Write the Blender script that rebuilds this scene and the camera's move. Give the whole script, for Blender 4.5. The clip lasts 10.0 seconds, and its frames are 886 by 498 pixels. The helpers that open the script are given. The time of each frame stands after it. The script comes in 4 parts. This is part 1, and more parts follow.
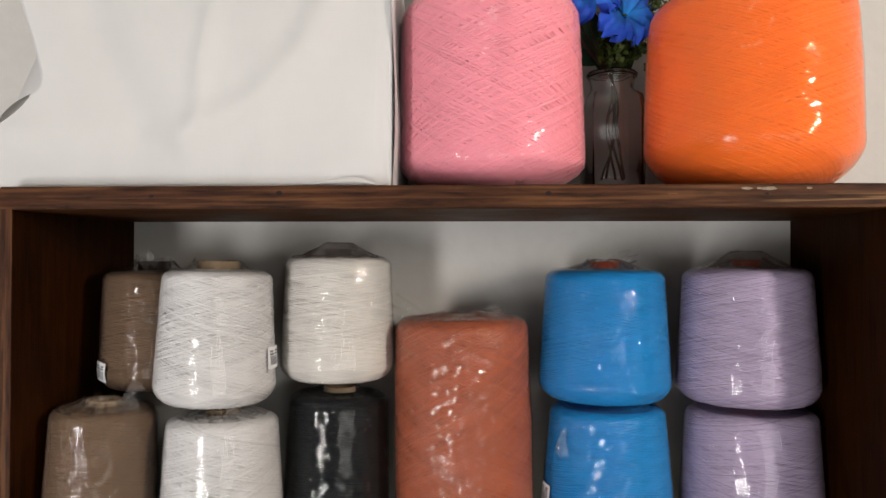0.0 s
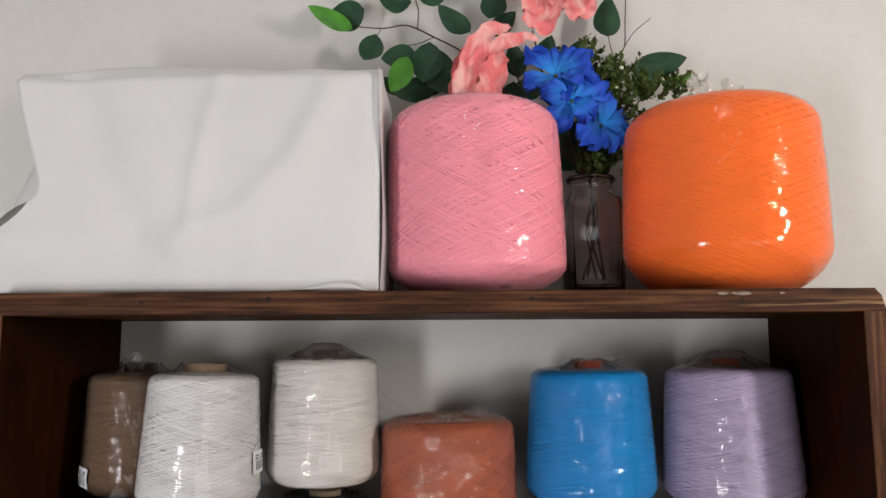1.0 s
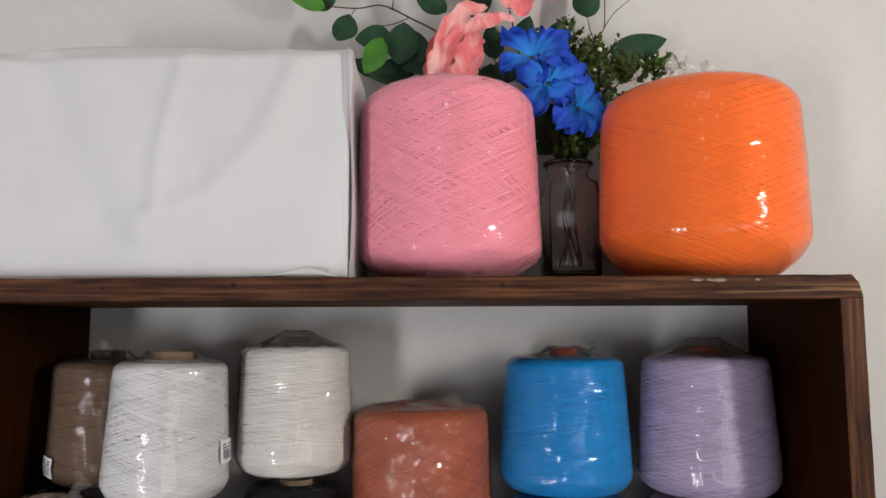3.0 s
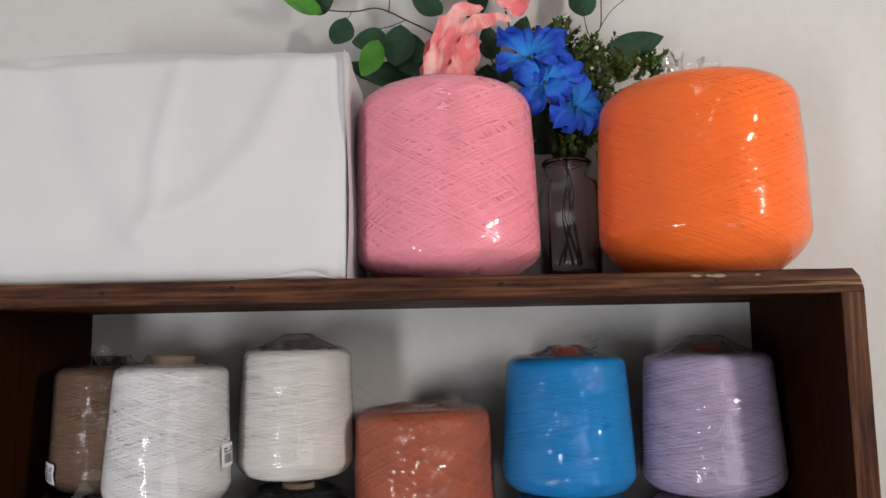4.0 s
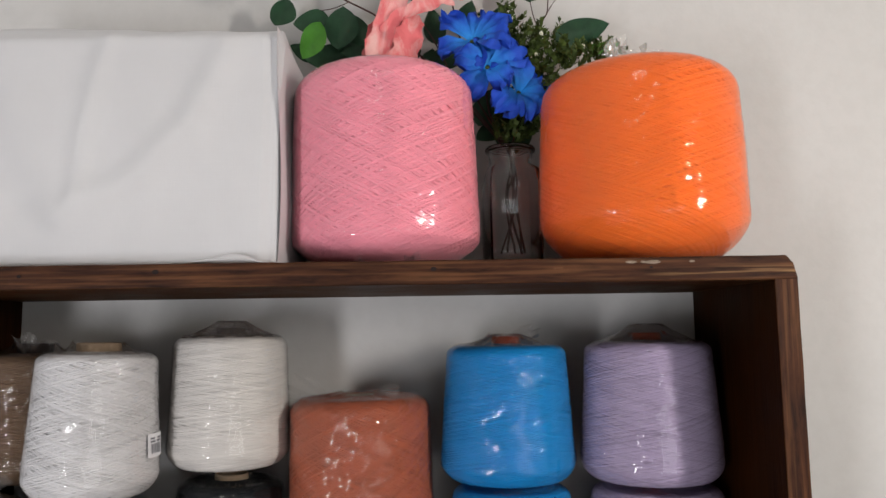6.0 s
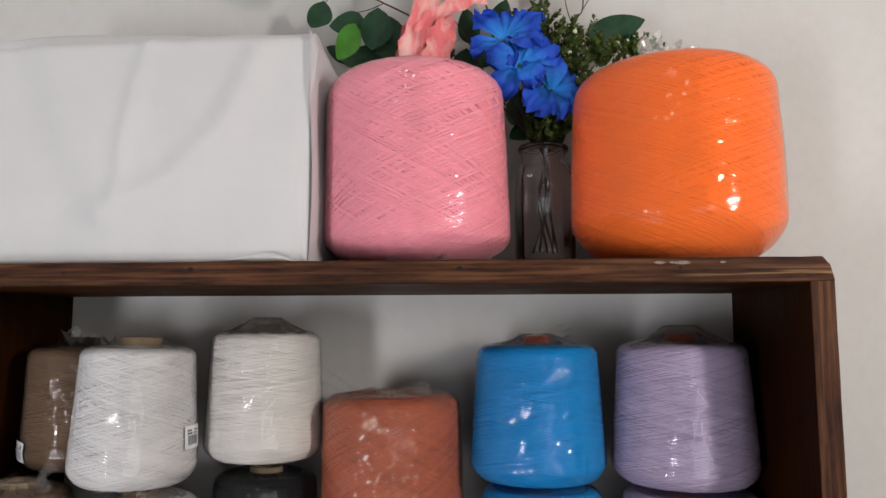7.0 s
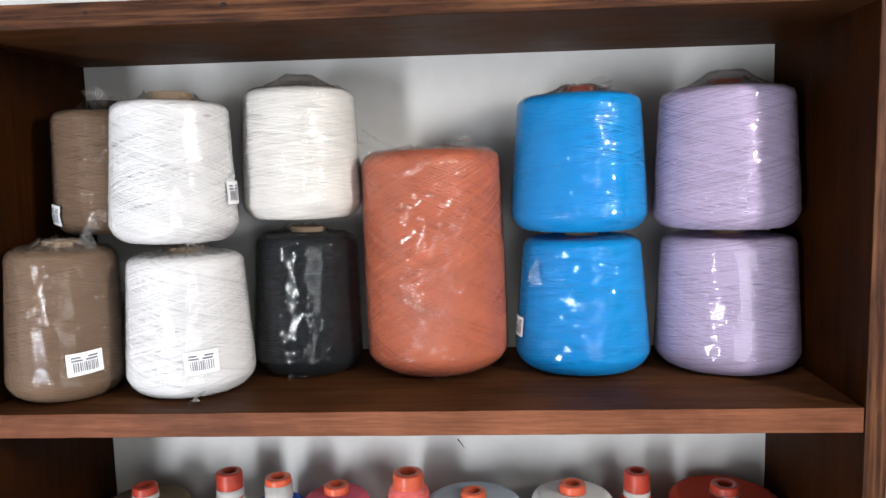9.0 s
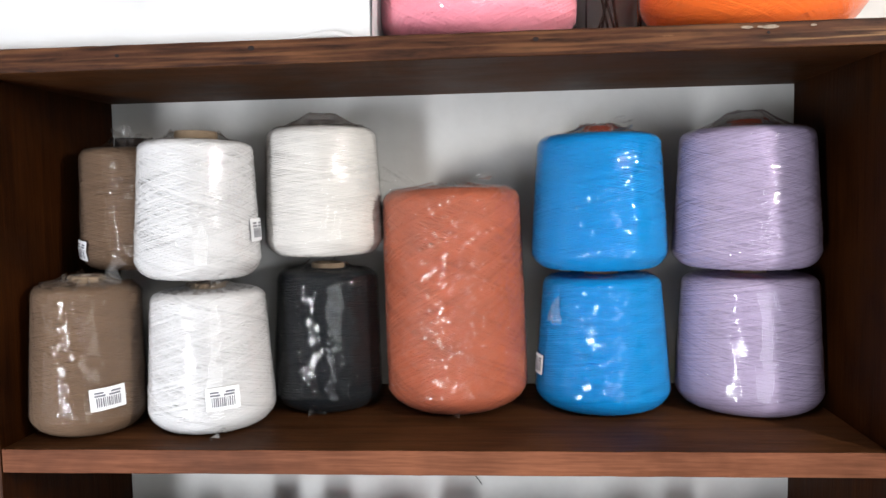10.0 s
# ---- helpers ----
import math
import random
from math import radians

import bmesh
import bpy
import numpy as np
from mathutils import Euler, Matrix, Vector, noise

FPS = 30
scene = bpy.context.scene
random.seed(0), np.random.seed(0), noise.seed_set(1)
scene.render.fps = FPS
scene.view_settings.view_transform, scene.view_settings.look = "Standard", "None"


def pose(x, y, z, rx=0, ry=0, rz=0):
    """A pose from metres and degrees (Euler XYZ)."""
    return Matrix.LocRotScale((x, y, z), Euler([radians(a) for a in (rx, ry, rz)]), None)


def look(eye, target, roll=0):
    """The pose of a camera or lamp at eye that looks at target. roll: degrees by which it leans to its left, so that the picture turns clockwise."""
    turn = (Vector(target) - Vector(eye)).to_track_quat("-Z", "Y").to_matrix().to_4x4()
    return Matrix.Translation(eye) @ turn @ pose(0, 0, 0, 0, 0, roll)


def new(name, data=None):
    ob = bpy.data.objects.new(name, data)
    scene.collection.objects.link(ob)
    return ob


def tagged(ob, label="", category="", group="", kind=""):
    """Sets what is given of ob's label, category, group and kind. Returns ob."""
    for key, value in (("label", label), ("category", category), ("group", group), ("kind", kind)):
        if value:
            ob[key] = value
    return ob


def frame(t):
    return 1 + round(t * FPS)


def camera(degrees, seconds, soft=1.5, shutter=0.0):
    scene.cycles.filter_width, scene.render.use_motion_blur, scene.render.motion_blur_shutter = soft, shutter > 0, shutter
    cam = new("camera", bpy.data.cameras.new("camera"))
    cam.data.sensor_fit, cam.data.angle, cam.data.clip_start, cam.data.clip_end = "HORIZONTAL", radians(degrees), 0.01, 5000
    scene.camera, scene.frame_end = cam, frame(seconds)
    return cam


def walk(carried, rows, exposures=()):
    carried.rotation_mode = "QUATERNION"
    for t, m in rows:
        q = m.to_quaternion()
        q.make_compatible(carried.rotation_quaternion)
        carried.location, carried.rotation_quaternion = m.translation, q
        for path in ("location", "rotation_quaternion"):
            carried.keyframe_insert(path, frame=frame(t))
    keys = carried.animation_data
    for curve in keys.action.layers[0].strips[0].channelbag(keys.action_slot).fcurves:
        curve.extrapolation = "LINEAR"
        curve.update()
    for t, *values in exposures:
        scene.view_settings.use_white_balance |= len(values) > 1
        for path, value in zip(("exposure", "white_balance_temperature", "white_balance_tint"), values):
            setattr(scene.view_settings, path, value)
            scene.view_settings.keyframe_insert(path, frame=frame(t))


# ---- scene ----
cam = camera(62.2, 10.0)
PATH = [
    (0, (0.554, -0.829, 1.618), (0.43, 1.167, 1.645), 0.1),
    (0.3, (0.552, -0.84, 1.63), (0.412, 1.152, 1.745), -0.1),
    (0.5, (0.554, -0.845, 1.649), (0.428, 1.142, 1.84), -0.2),
    (1, (0.554, -0.852, 1.646), (0.472, 1.132, 1.889), -0.2),
    (1.5, (0.561, -0.844, 1.643), (0.515, 1.142, 1.871), -0.0),
    (2, (0.569, -0.831, 1.646), (0.554, 1.16, 1.84), -0.2),
    (2.5, (0.584, -0.83, 1.644), (0.532, 1.158, 1.853), -0.3),
    (2.7, (0.579, -0.831, 1.648), (0.516, 1.157, 1.852), -0.1),
    (4, (0.591, -0.828, 1.64), (0.508, 1.158, 1.863), -1.0),
    (4.5, (0.595, -0.835, 1.646), (0.487, 1.151, 1.852), -1.1),
    (5, (0.613, -0.835, 1.644), (0.555, 1.153, 1.854), -1.2),
    (5.5, (0.632, -0.821, 1.636), (0.632, 1.169, 1.834), -1.2),
    (5.7, (0.635, -0.814, 1.631), (0.634, 1.175, 1.849), -1.1),
    (6.8, (0.658, -0.802, 1.624), (0.543, 1.185, 1.827), 0.0),
    (7, (0.668, -0.81, 1.628), (0.508, 1.173, 1.838), -0.1),
    (7.2, (0.653, -0.8, 1.619), (0.469, 1.187, 1.761), -0.1),
    (7.5, (0.637, -0.778, 1.581), (0.483, 1.215, 1.552), -0.1),
    (7.8, (0.606, -0.774, 1.546), (0.42, 1.212, 1.412), -1.0),
    (8, (0.598, -0.775, 1.52), (0.47, 1.213, 1.344), -1.6),
    (8.5, (0.585, -0.796, 1.513), (0.384, 1.179, 1.274), -2.3),
    (9, (0.583, -0.793, 1.517), (0.477, 1.191, 1.292), -1.5),
    (9.5, (0.575, -0.791, 1.53), (0.438, 1.195, 1.338), -1.2),
    (10, (0.575, -0.797, 1.534), (0.433, 1.192, 1.377), -1.2),
]
EXPOSURES = [(0, -0.38, 7100, 11), (0.6, -0.44, 6950, 11), (1.3, -0.56, 6700, 12), (2, -0.60, 6650, 12), (7.4, -0.60, 6650, 12), (7.8, -0.14, 6350, 10), (8.2, 0.26, 6350, 9), (9, 0.40, 6350, 9), (10, 0.32, 6400, 9)]
walk(cam, [(t, look(eye, target, roll)) for t, eye, target, roll in PATH], EXPOSURES)

# ---- world and lights ----
world = bpy.data.worlds.new("world")
scene.world = world
world.use_nodes = True
wnt = world.node_tree
sky = wnt.nodes.new("ShaderNodeTexSky")
sky.sky_type, sky.sun_disc, sky.sun_elevation, sky.sun_rotation = "NISHITA", False, radians(35), radians(120)
wnt.links.new(sky.outputs[0], wnt.nodes["Background"].inputs[0])
wnt.nodes["Background"].inputs[1].default_value = 0.1


def area_lamp(name, eye, target, sx, sy, power, colour):
    data = bpy.data.lights.new(name, "AREA")
    data.shape, data.size, data.size_y, data.energy, data.color = "RECTANGLE", sx, sy, power, colour
    ob = new(name, data)
    ob.matrix_world = look(eye, target)
    return ob


LAMP = Vector((1.72, -0.86, 1.88))
area_lamp("wall_lamp_light", LAMP, (0.55, 0.15, 1.75), 0.075, 0.34, 16, (1.0, 0.95, 0.88))
area_lamp("doorway_daylight", (-0.72, -2.28, 0.82), (-0.72, 0.0, 0.95), 0.40, 1.15, 54, (0.94, 0.96, 1.0))
area_lamp("window_daylight", (1.5, -2.37, 1.025), (1.5, 0.0, 1.025), 1.0, 1.15, 13, (0.90, 0.95, 1.0))
# Weak fill added from above; no such ceiling lamp is seen.
area_lamp("added_ceiling_fill", (0.6, -1.2, 2.66), (0.6, -1.2, 0), 0.35, 0.35, 4.5, (1.0, 0.96, 0.9))


# ---- materials ----
def material(name):
    m = bpy.data.materials.new(name)
    m.use_nodes = True
    nt = m.node_tree
    return m, nt, nt.nodes["Principled BSDF"]


def ramp(nt, fac, stops):
    n = nt.nodes.new("ShaderNodeValToRGB")
    while len(n.color_ramp.elements) < len(stops):
        n.color_ramp.elements.new(0.5)
    for e, (p, c) in zip(n.color_ramp.elements, stops):
        e.position, e.color = p, (*c, 1)
    nt.links.new(fac, n.inputs[0])
    return n.outputs[0]


def coords(nt, scale=(1, 1, 1), kind="Object"):
    tc, mp = nt.nodes.new("ShaderNodeTexCoord"), nt.nodes.new("ShaderNodeMapping")
    mp.inputs["Scale"].default_value = scale
    nt.links.new(tc.outputs[kind], mp.inputs[0])
    return mp.outputs[0]


def noise_tex(nt, vec, scale, detail=4, rough=0.55, distort=0.0):
    n = nt.nodes.new("ShaderNodeTexNoise")
    n.inputs["Scale"].default_value, n.inputs["Detail"].default_value = scale, detail
    n.inputs["Roughness"].default_value, n.inputs["Distortion"].default_value = rough, distort
    nt.links.new(vec, n.inputs["Vector"])
    return n.outputs[0]


def mix(nt, fac, a, b, mode="MIX"):
    n = nt.nodes.new("ShaderNodeMix")
    n.data_type, n.blend_type = "RGBA", mode
    for sock, v in ((n.inputs[0], fac), (n.inputs[6], a), (n.inputs[7], b)):
        if isinstance(v, (int, float)):
            sock.default_value = v
        elif isinstance(v, tuple):
            sock.default_value = (*v, 1)
        else:
            nt.links.new(v, sock)
    return n.outputs[2]


def bump(nt, height, strength, distance, after=None):
    n = nt.nodes.new("ShaderNodeBump")
    n.inputs["Strength"].default_value, n.inputs["Distance"].default_value = strength, distance
    nt.links.new(height, n.inputs["Height"])
    if after:
        nt.links.new(after, n.inputs["Normal"])
    return n.outputs[0]


def plaster(name, colour):
    m, nt, b = material(name)
    v = coords(nt)
    big = noise_tex(nt, v, 2.2, 3)
    fine = noise_tex(nt, v, 60, 5)
    c = ramp(nt, big, [(0.3, tuple(k * 0.94 for k in colour)), (0.7, colour)])
    c = mix(nt, 0.06, c, ramp(nt, fine, [(0.35, (0.5, 0.49, 0.47)), (0.6, (1, 1, 1))]), "MULTIPLY")
    nt.links.new(c, b.inputs["Base Color"])
    b.inputs["Roughness"].default_value = 0.85
    nt.links.new(bump(nt, fine, 0.25, 0.002, bump(nt, big, 0.3, 0.01)), b.inputs["Normal"])
    return m


def wood(name, axis, dark, light, gloss=0.5):
    """Stained board with its grain along an axis."""
    m, nt, b = material(name)
    st = [26.0, 26.0, 26.0]
    st[axis] = 1.6
    grain = noise_tex(nt, coords(nt, tuple(st)), 3.0, 7, 0.62, 0.7)
    st2 = [90.0, 90.0, 90.0]
    st2[axis] = 5.0
    fibre = noise_tex(nt, coords(nt, tuple(st2)), 4.0, 3, 0.6)
    blot = noise_tex(nt, coords(nt), 6.0, 4, 0.6, 0.3)
    c = ramp(nt, grain, [(0.3, dark), (0.52, tuple((p + q) / 2 for p, q in zip(dark, light))), (0.72, light)])
    c = mix(nt, 0.45, c, ramp(nt, blot, [(0.35, tuple(k * 0.55 for k in dark)), (0.65, light)]), "MIX")
    c = mix(nt, 0.35, c, ramp(nt, fibre, [(0.35, (0.35, 0.3, 0.28)), (0.6, (1, 1, 1))]), "MULTIPLY")
    nt.links.new(c, b.inputs["Base Color"])
    nt.links.new(ramp(nt, blot, [(0.3, (gloss - 0.1,) * 3), (0.7, (gloss + 0.15,) * 3)]), b.inputs["Roughness"])
    b.inputs["Specular IOR Level"].default_value = 0.05
    nt.links.new(bump(nt, fibre, 0.35, 0.0008, bump(nt, grain, 0.25, 0.0015)), b.inputs["Normal"])
    return m


def ply_edge(name, along, across, worn, bare=False):
    """Worn plywood edge: glued layers across the thickness, scuffs along it."""
    m, nt, b = material(name)
    st = [7.0, 7.0, 7.0]
    st[across] = 190.0
    layers = noise_tex(nt, coords(nt, tuple(st)), 1.0, 2, 0.4)
    st2 = [60.0, 60.0, 60.0]
    st2[along] = 9.0
    scuff = noise_tex(nt, coords(nt, tuple(st2)), 2.0, 6, 0.65, 0.4)
    blot = noise_tex(nt, coords(nt), 11.0, 5, 0.6)
    c = ramp(nt, layers, [(0.34, (0.006, 0.0022, 0.0011)), (0.5, (0.042, 0.0145, 0.006)), (0.66, (0.15, 0.066, 0.027))])
    c = mix(nt, 0.55, c, ramp(nt, scuff, [(0.35, (0.013, 0.0032, 0.0012)), (0.62, (0.080, 0.028, 0.0115))]))
    chips = ramp(nt, mix(nt, 0.5, scuff, blot), [(0.64 - worn, (0, 0, 0)), (0.74 - worn, (1, 1, 1))])
    if bare:
        sep = nt.nodes.new("ShaderNodeSeparateXYZ")
        nt.links.new(coords(nt), sep.inputs[0])
        near = ramp(nt, sep.outputs["X"], [(0.85, (0, 0, 0)), (0.93, (1, 1, 1))])
        band = nt.nodes.new("ShaderNodeMapRange")
        band.inputs["From Min"].default_value, band.inputs["From Max"].default_value = 1.677, 1.694
        nt.links.new(sep.outputs["Z"], band.inputs["Value"])
        near = mix(nt, 1.0, near, ramp(nt, band.outputs[0], [(0.15, (0, 0, 0)), (0.3, (1, 1, 1)), (0.62, (0.9, 0.9, 0.9)), (0.85, (0, 0, 0))]), "MULTIPLY")
        c = mix(nt, mix(nt, 1.0, near, ramp(nt, layers, [(0.45, (0, 0, 0)), (0.6, (0.8, 0.8, 0.8))]), "MULTIPLY"), c, (0.36, 0.21, 0.095))
    c = mix(nt, chips, c, (0.25, 0.14, 0.065))
    nt.links.new(c, b.inputs["Base Color"])
    b.inputs["Roughness"].default_value = 0.6
    b.inputs["Specular IOR Level"].default_value = 0.15
    nt.links.new(bump(nt, scuff, 0.5, 0.001, bump(nt, layers, 0.6, 0.001)), b.inputs["Normal"])
    return m


def yarn(name, colour, dark=0.6, fuzz=0.06, scale=900):
    m, nt, b = material(name)
    v = coords(nt)
    tone = noise_tex(nt, v, 26, 3)
    fibre = noise_tex(nt, v, scale, 3, 0.7)
    geo = nt.nodes.new("ShaderNodeNewGeometry")
    c = ramp(nt, tone, [(0.3, tuple(k * (0.75 + 0.25 * dark) for k in colour)), (0.7, colour)])
    c = mix(nt, 0.3, c, ramp(nt, fibre, [(0.3, (0.82, 0.82, 0.82)), (0.65, (1, 1, 1))]), "MULTIPLY")
    c = mix(nt, 0.6, c, ramp(nt, geo.outputs["Random Per Island"], [(0.0, (dark,) * 3), (0.4, (1, 1, 1)), (1.0, (0.9, 0.9, 0.9))]), "MULTIPLY")
    nt.links.new(c, b.inputs["Base Color"])
    b.inputs["Roughness"].default_value = 0.85
    b.inputs["Specular IOR Level"].default_value = 0.12
    b.inputs["Sheen Weight"].default_value = fuzz
    b.inputs["Sheen Roughness"].default_value = 0.5
    nt.links.new(bump(nt, fibre, 0.5, 0.0006), b.inputs["Normal"])
    return m


def film_material(name, haze, wrinkle, tint=(1, 1, 1), creased=0.0, streak=1.0):
    """Thin clear packing film: mostly transparent, glossy, crinkled."""
    m = bpy.data.materials.new(name)
    m.use_nodes = True
    nt = m.node_tree
    nt.nodes.remove(nt.nodes["Principled BSDF"])
    out = nt.nodes["Material Output"]
    n1 = noise_tex(nt, coords(nt, (0.42, 0.42, 1.0)), 36, 3, 0.5, 1.2)
    n2 = noise_tex(nt, coords(nt, (0.5, 0.5, 1.0)), 120, 2, 0.5, 0.6)
    tc, mp = nt.nodes.new("ShaderNodeTexCoord"), nt.nodes.new("ShaderNodeMapping")
    mp.vector_type = "TEXTURE"
    mp.inputs["Rotation"].default_value, mp.inputs["Scale"].default_value = (0, radians(-52), 0), (2.4 * streak, 1.5, 1.0)
    nt.links.new(tc.outputs["Object"], mp.inputs[0])
    crease = nt.nodes.new("ShaderNodeTexNoise")
    crease.noise_type = "RIDGED_MULTIFRACTAL"
    crease.inputs["Scale"].default_value, crease.inputs["Detail"].default_value, crease.inputs["Distortion"].default_value = 30 * streak, 3, 0.8
    nt.links.new(mp.outputs[0], crease.inputs["Vector"])
    nor = bump(nt, n2, 1.0, 0.00028 * wrinkle, bump(nt, n1, 1.0, 0.0011 * wrinkle / streak))
    nor = bump(nt, crease.outputs[0], 1.0, 0.0006 * wrinkle * streak, nor)
    # flat facets between the creases, each tilted its own way
    warp = nt.nodes.new("ShaderNodeVectorMath")
    warp.operation = "MULTIPLY_ADD"
    wn = nt.nodes.new("ShaderNodeTexNoise")
    wn.inputs["Scale"].default_value = 45
    nt.links.new(mp.outputs[0], wn.inputs["Vector"])
    warp.inputs[1].default_value = (0.006, 0.006, 0.006)
    nt.links.new(wn.outputs["Color"], warp.inputs[0])
    nt.links.new(mp.outputs[0], warp.inputs[2])
    cells = nt.nodes.new("ShaderNodeTexVoronoi")
    cells.inputs["Scale"].default_value = 210 * streak
    nt.links.new(warp.outputs[0], cells.inputs["Vector"])
    tilt = nt.nodes.new("ShaderNodeVectorMath")
    tilt.operation = "MULTIPLY_ADD"
    tilt.inputs[1].default_value = (0.19 * wrinkle,) * 3
    centred = nt.nodes.new("ShaderNodeVectorMath")
    centred.operation = "SUBTRACT"
    centred.inputs[1].default_value = (0.5, 0.5, 0.5)
    nt.links.new(cells.outputs["Color"], centred.inputs[0])
    nt.links.new(centred.outputs[0], tilt.inputs[0])
    nt.links.new(nor, tilt.inputs[2])
    unit = nt.nodes.new("ShaderNodeVectorMath")
    unit.operation = "NORMALIZE"
    nt.links.new(tilt.outputs[0], unit.inputs[0])
    nor = unit.outputs[0]
    clear, gloss, milk = (nt.nodes.new(k) for k in ("ShaderNodeBsdfTransparent", "ShaderNodeBsdfGlossy", "ShaderNodeBsdfDiffuse"))
    clear.inputs[0].default_value = (*tint, 1)
    gloss.inputs["Roughness"].default_value = 0.025
    milk.inputs[0].default_value = (0.8, 0.8, 0.8, 1)
    fr = nt.nodes.new("ShaderNodeFresnel")
    fr.inputs["IOR"].default_value = 1.46
    nt.links.new(nor, gloss.inputs["Normal"])
    boost = nt.nodes.new("ShaderNodeMath")
    boost.operation = "MINIMUM"
    boost.inputs[1].default_value = 0.4
    nt.links.new(fr.outputs[0], boost.inputs[0])
    m1, m2 = nt.nodes.new("ShaderNodeMixShader"), nt.nodes.new("ShaderNodeMixShader")
    m1.inputs[0].default_value = haze
    if creased:
        nt.links.new(ramp(nt, crease.outputs[0], [(0.55, (haze,) * 3), (0.8, (haze + creased * 0.4,) * 3), (1.0, (haze + creased,) * 3)]), m1.inputs[0])
    nt.links.new(clear.outputs[0], m1.inputs[1])
    nt.links.new(milk.outputs[0], m1.inputs[2])
    nt.links.new(boost.outputs[0], m2.inputs[0])
    nt.links.new(m1.outputs[0], m2.inputs[1])
    nt.links.new(gloss.outputs[0], m2.inputs[2])
    nt.links.new(m2.outputs[0], out.inputs[0])
    return m


def plain(name, colour, rough=0.5, vary=0.15, scale=40, sub=0.0, relief=0.2):
    m, nt, b = material(name)
    n = noise_tex(nt, coords(nt), scale, 5)
    nt.links.new(ramp(nt, n, [(0.3, tuple(k * (1 - vary) for k in colour)), (0.7, tuple(min(1, k * (1 + vary)) for k in colour))]), b.inputs["Base Color"])
    b.inputs["Roughness"].default_value = rough
    b.inputs["Specular IOR Level"].default_value = 0.3
    nt.links.new(bump(nt, n, relief, 0.001), b.inputs["Normal"])
    return m


def fabric(name, colour):
    m, nt, b = material(name)
    weave = noise_tex(nt, coords(nt, (1, 0.3, 1)), 900, 2, 0.6)
    warp = noise_tex(nt, coords(nt, (900, 900, 20)), 1.0, 2)
    weft = noise_tex(nt, coords(nt, (20, 20, 900)), 1.0, 2)
    stain = noise_tex(nt, coords(nt), 7, 4)
    c = ramp(nt, stain, [(0.3, tuple(k * 0.95 for k in colour)), (0.65, colour)])
    c = mix(nt, 0.05, c, ramp(nt, mix(nt, 0.5, warp, weft), [(0.35, (0.75, 0.75, 0.75)), (0.6, (1, 1, 1))]), "MULTIPLY")
    nt.links.new(c, b.inputs["Base Color"])
    b.inputs["Roughness"].default_value = 0.9
    b.inputs["Sheen Weight"].default_value = 0.15
    nt.links.new(bump(nt, mix(nt, 0.5, warp, weft), 0.3, 0.0005, bump(nt, stain, 0.25, 0.006)), b.inputs["Normal"])
    return m


def petal_material(name, centre, rim, span):
    """Dyed fabric petal: one colour at its root, another at its rim, by the distance from the flower's heart."""
    m, nt, b = material(name)
    tc, ln = nt.nodes.new("ShaderNodeTexCoord"), nt.nodes.new("ShaderNodeVectorMath")
    ln.operation = "LENGTH"
    nt.links.new(tc.outputs["Object"], ln.inputs[0])
    div = nt.nodes.new("ShaderNodeMath")
    div.operation = "DIVIDE"
    div.inputs[1].default_value = span
    nt.links.new(ln.outputs["Value"], div.inputs[0])
    n = noise_tex(nt, coords(nt), 70, 4)
    add = nt.nodes.new("ShaderNodeMath")
    add.operation = "MULTIPLY_ADD"
    add.inputs[1].default_value, add.inputs[2].default_value = 0.6, -0.3
    nt.links.new(n, add.inputs[0])
    tot = nt.nodes.new("ShaderNodeMath")
    tot.operation = "ADD"
    nt.links.new(div.outputs[0], tot.inputs[0])
    nt.links.new(add.outputs[0], tot.inputs[1])
    nt.links.new(ramp(nt, tot.outputs[0], [(0.2, centre), (0.85, rim)]), b.inputs["Base Color"])
    b.inputs["Roughness"].default_value = 0.75
    nt.links.new(bump(nt, n, 0.4, 0.002), b.inputs["Normal"])
    return m


def petal_blush(name, pale, deep):
    """Fabric petal dyed in uneven streaks between two tones."""
    m, nt, b = material(name)
    streaks = noise_tex(nt, coords(nt, (1.0, 1.0, 0.5)), 34, 5, 0.6, 0.8)
    fine = noise_tex(nt, coords(nt), 260, 3)
    c = ramp(nt, streaks, [(0.44, deep), (0.68, pale)])
    c = mix(nt, 0.2, c, ramp(nt, fine, [(0.3, (0.75, 0.7, 0.7)), (0.65, (1, 1, 1))]), "MULTIPLY")
    nt.links.new(c, b.inputs["Base Color"])
    b.inputs["Roughness"].default_value = 0.7
    nt.links.new(bump(nt, streaks, 0.4, 0.002), b.inputs["Normal"])
    return m


def glass_material(name):
    m, nt, b = material(name)
    b.inputs["Base Color"].default_value = (1.0, 1.0, 1.0, 1)
    b.inputs["Roughness"].default_value = 0.03
    b.inputs["Transmission Weight"].default_value = 1.0
    b.inputs["IOR"].default_value = 1.45
    return m


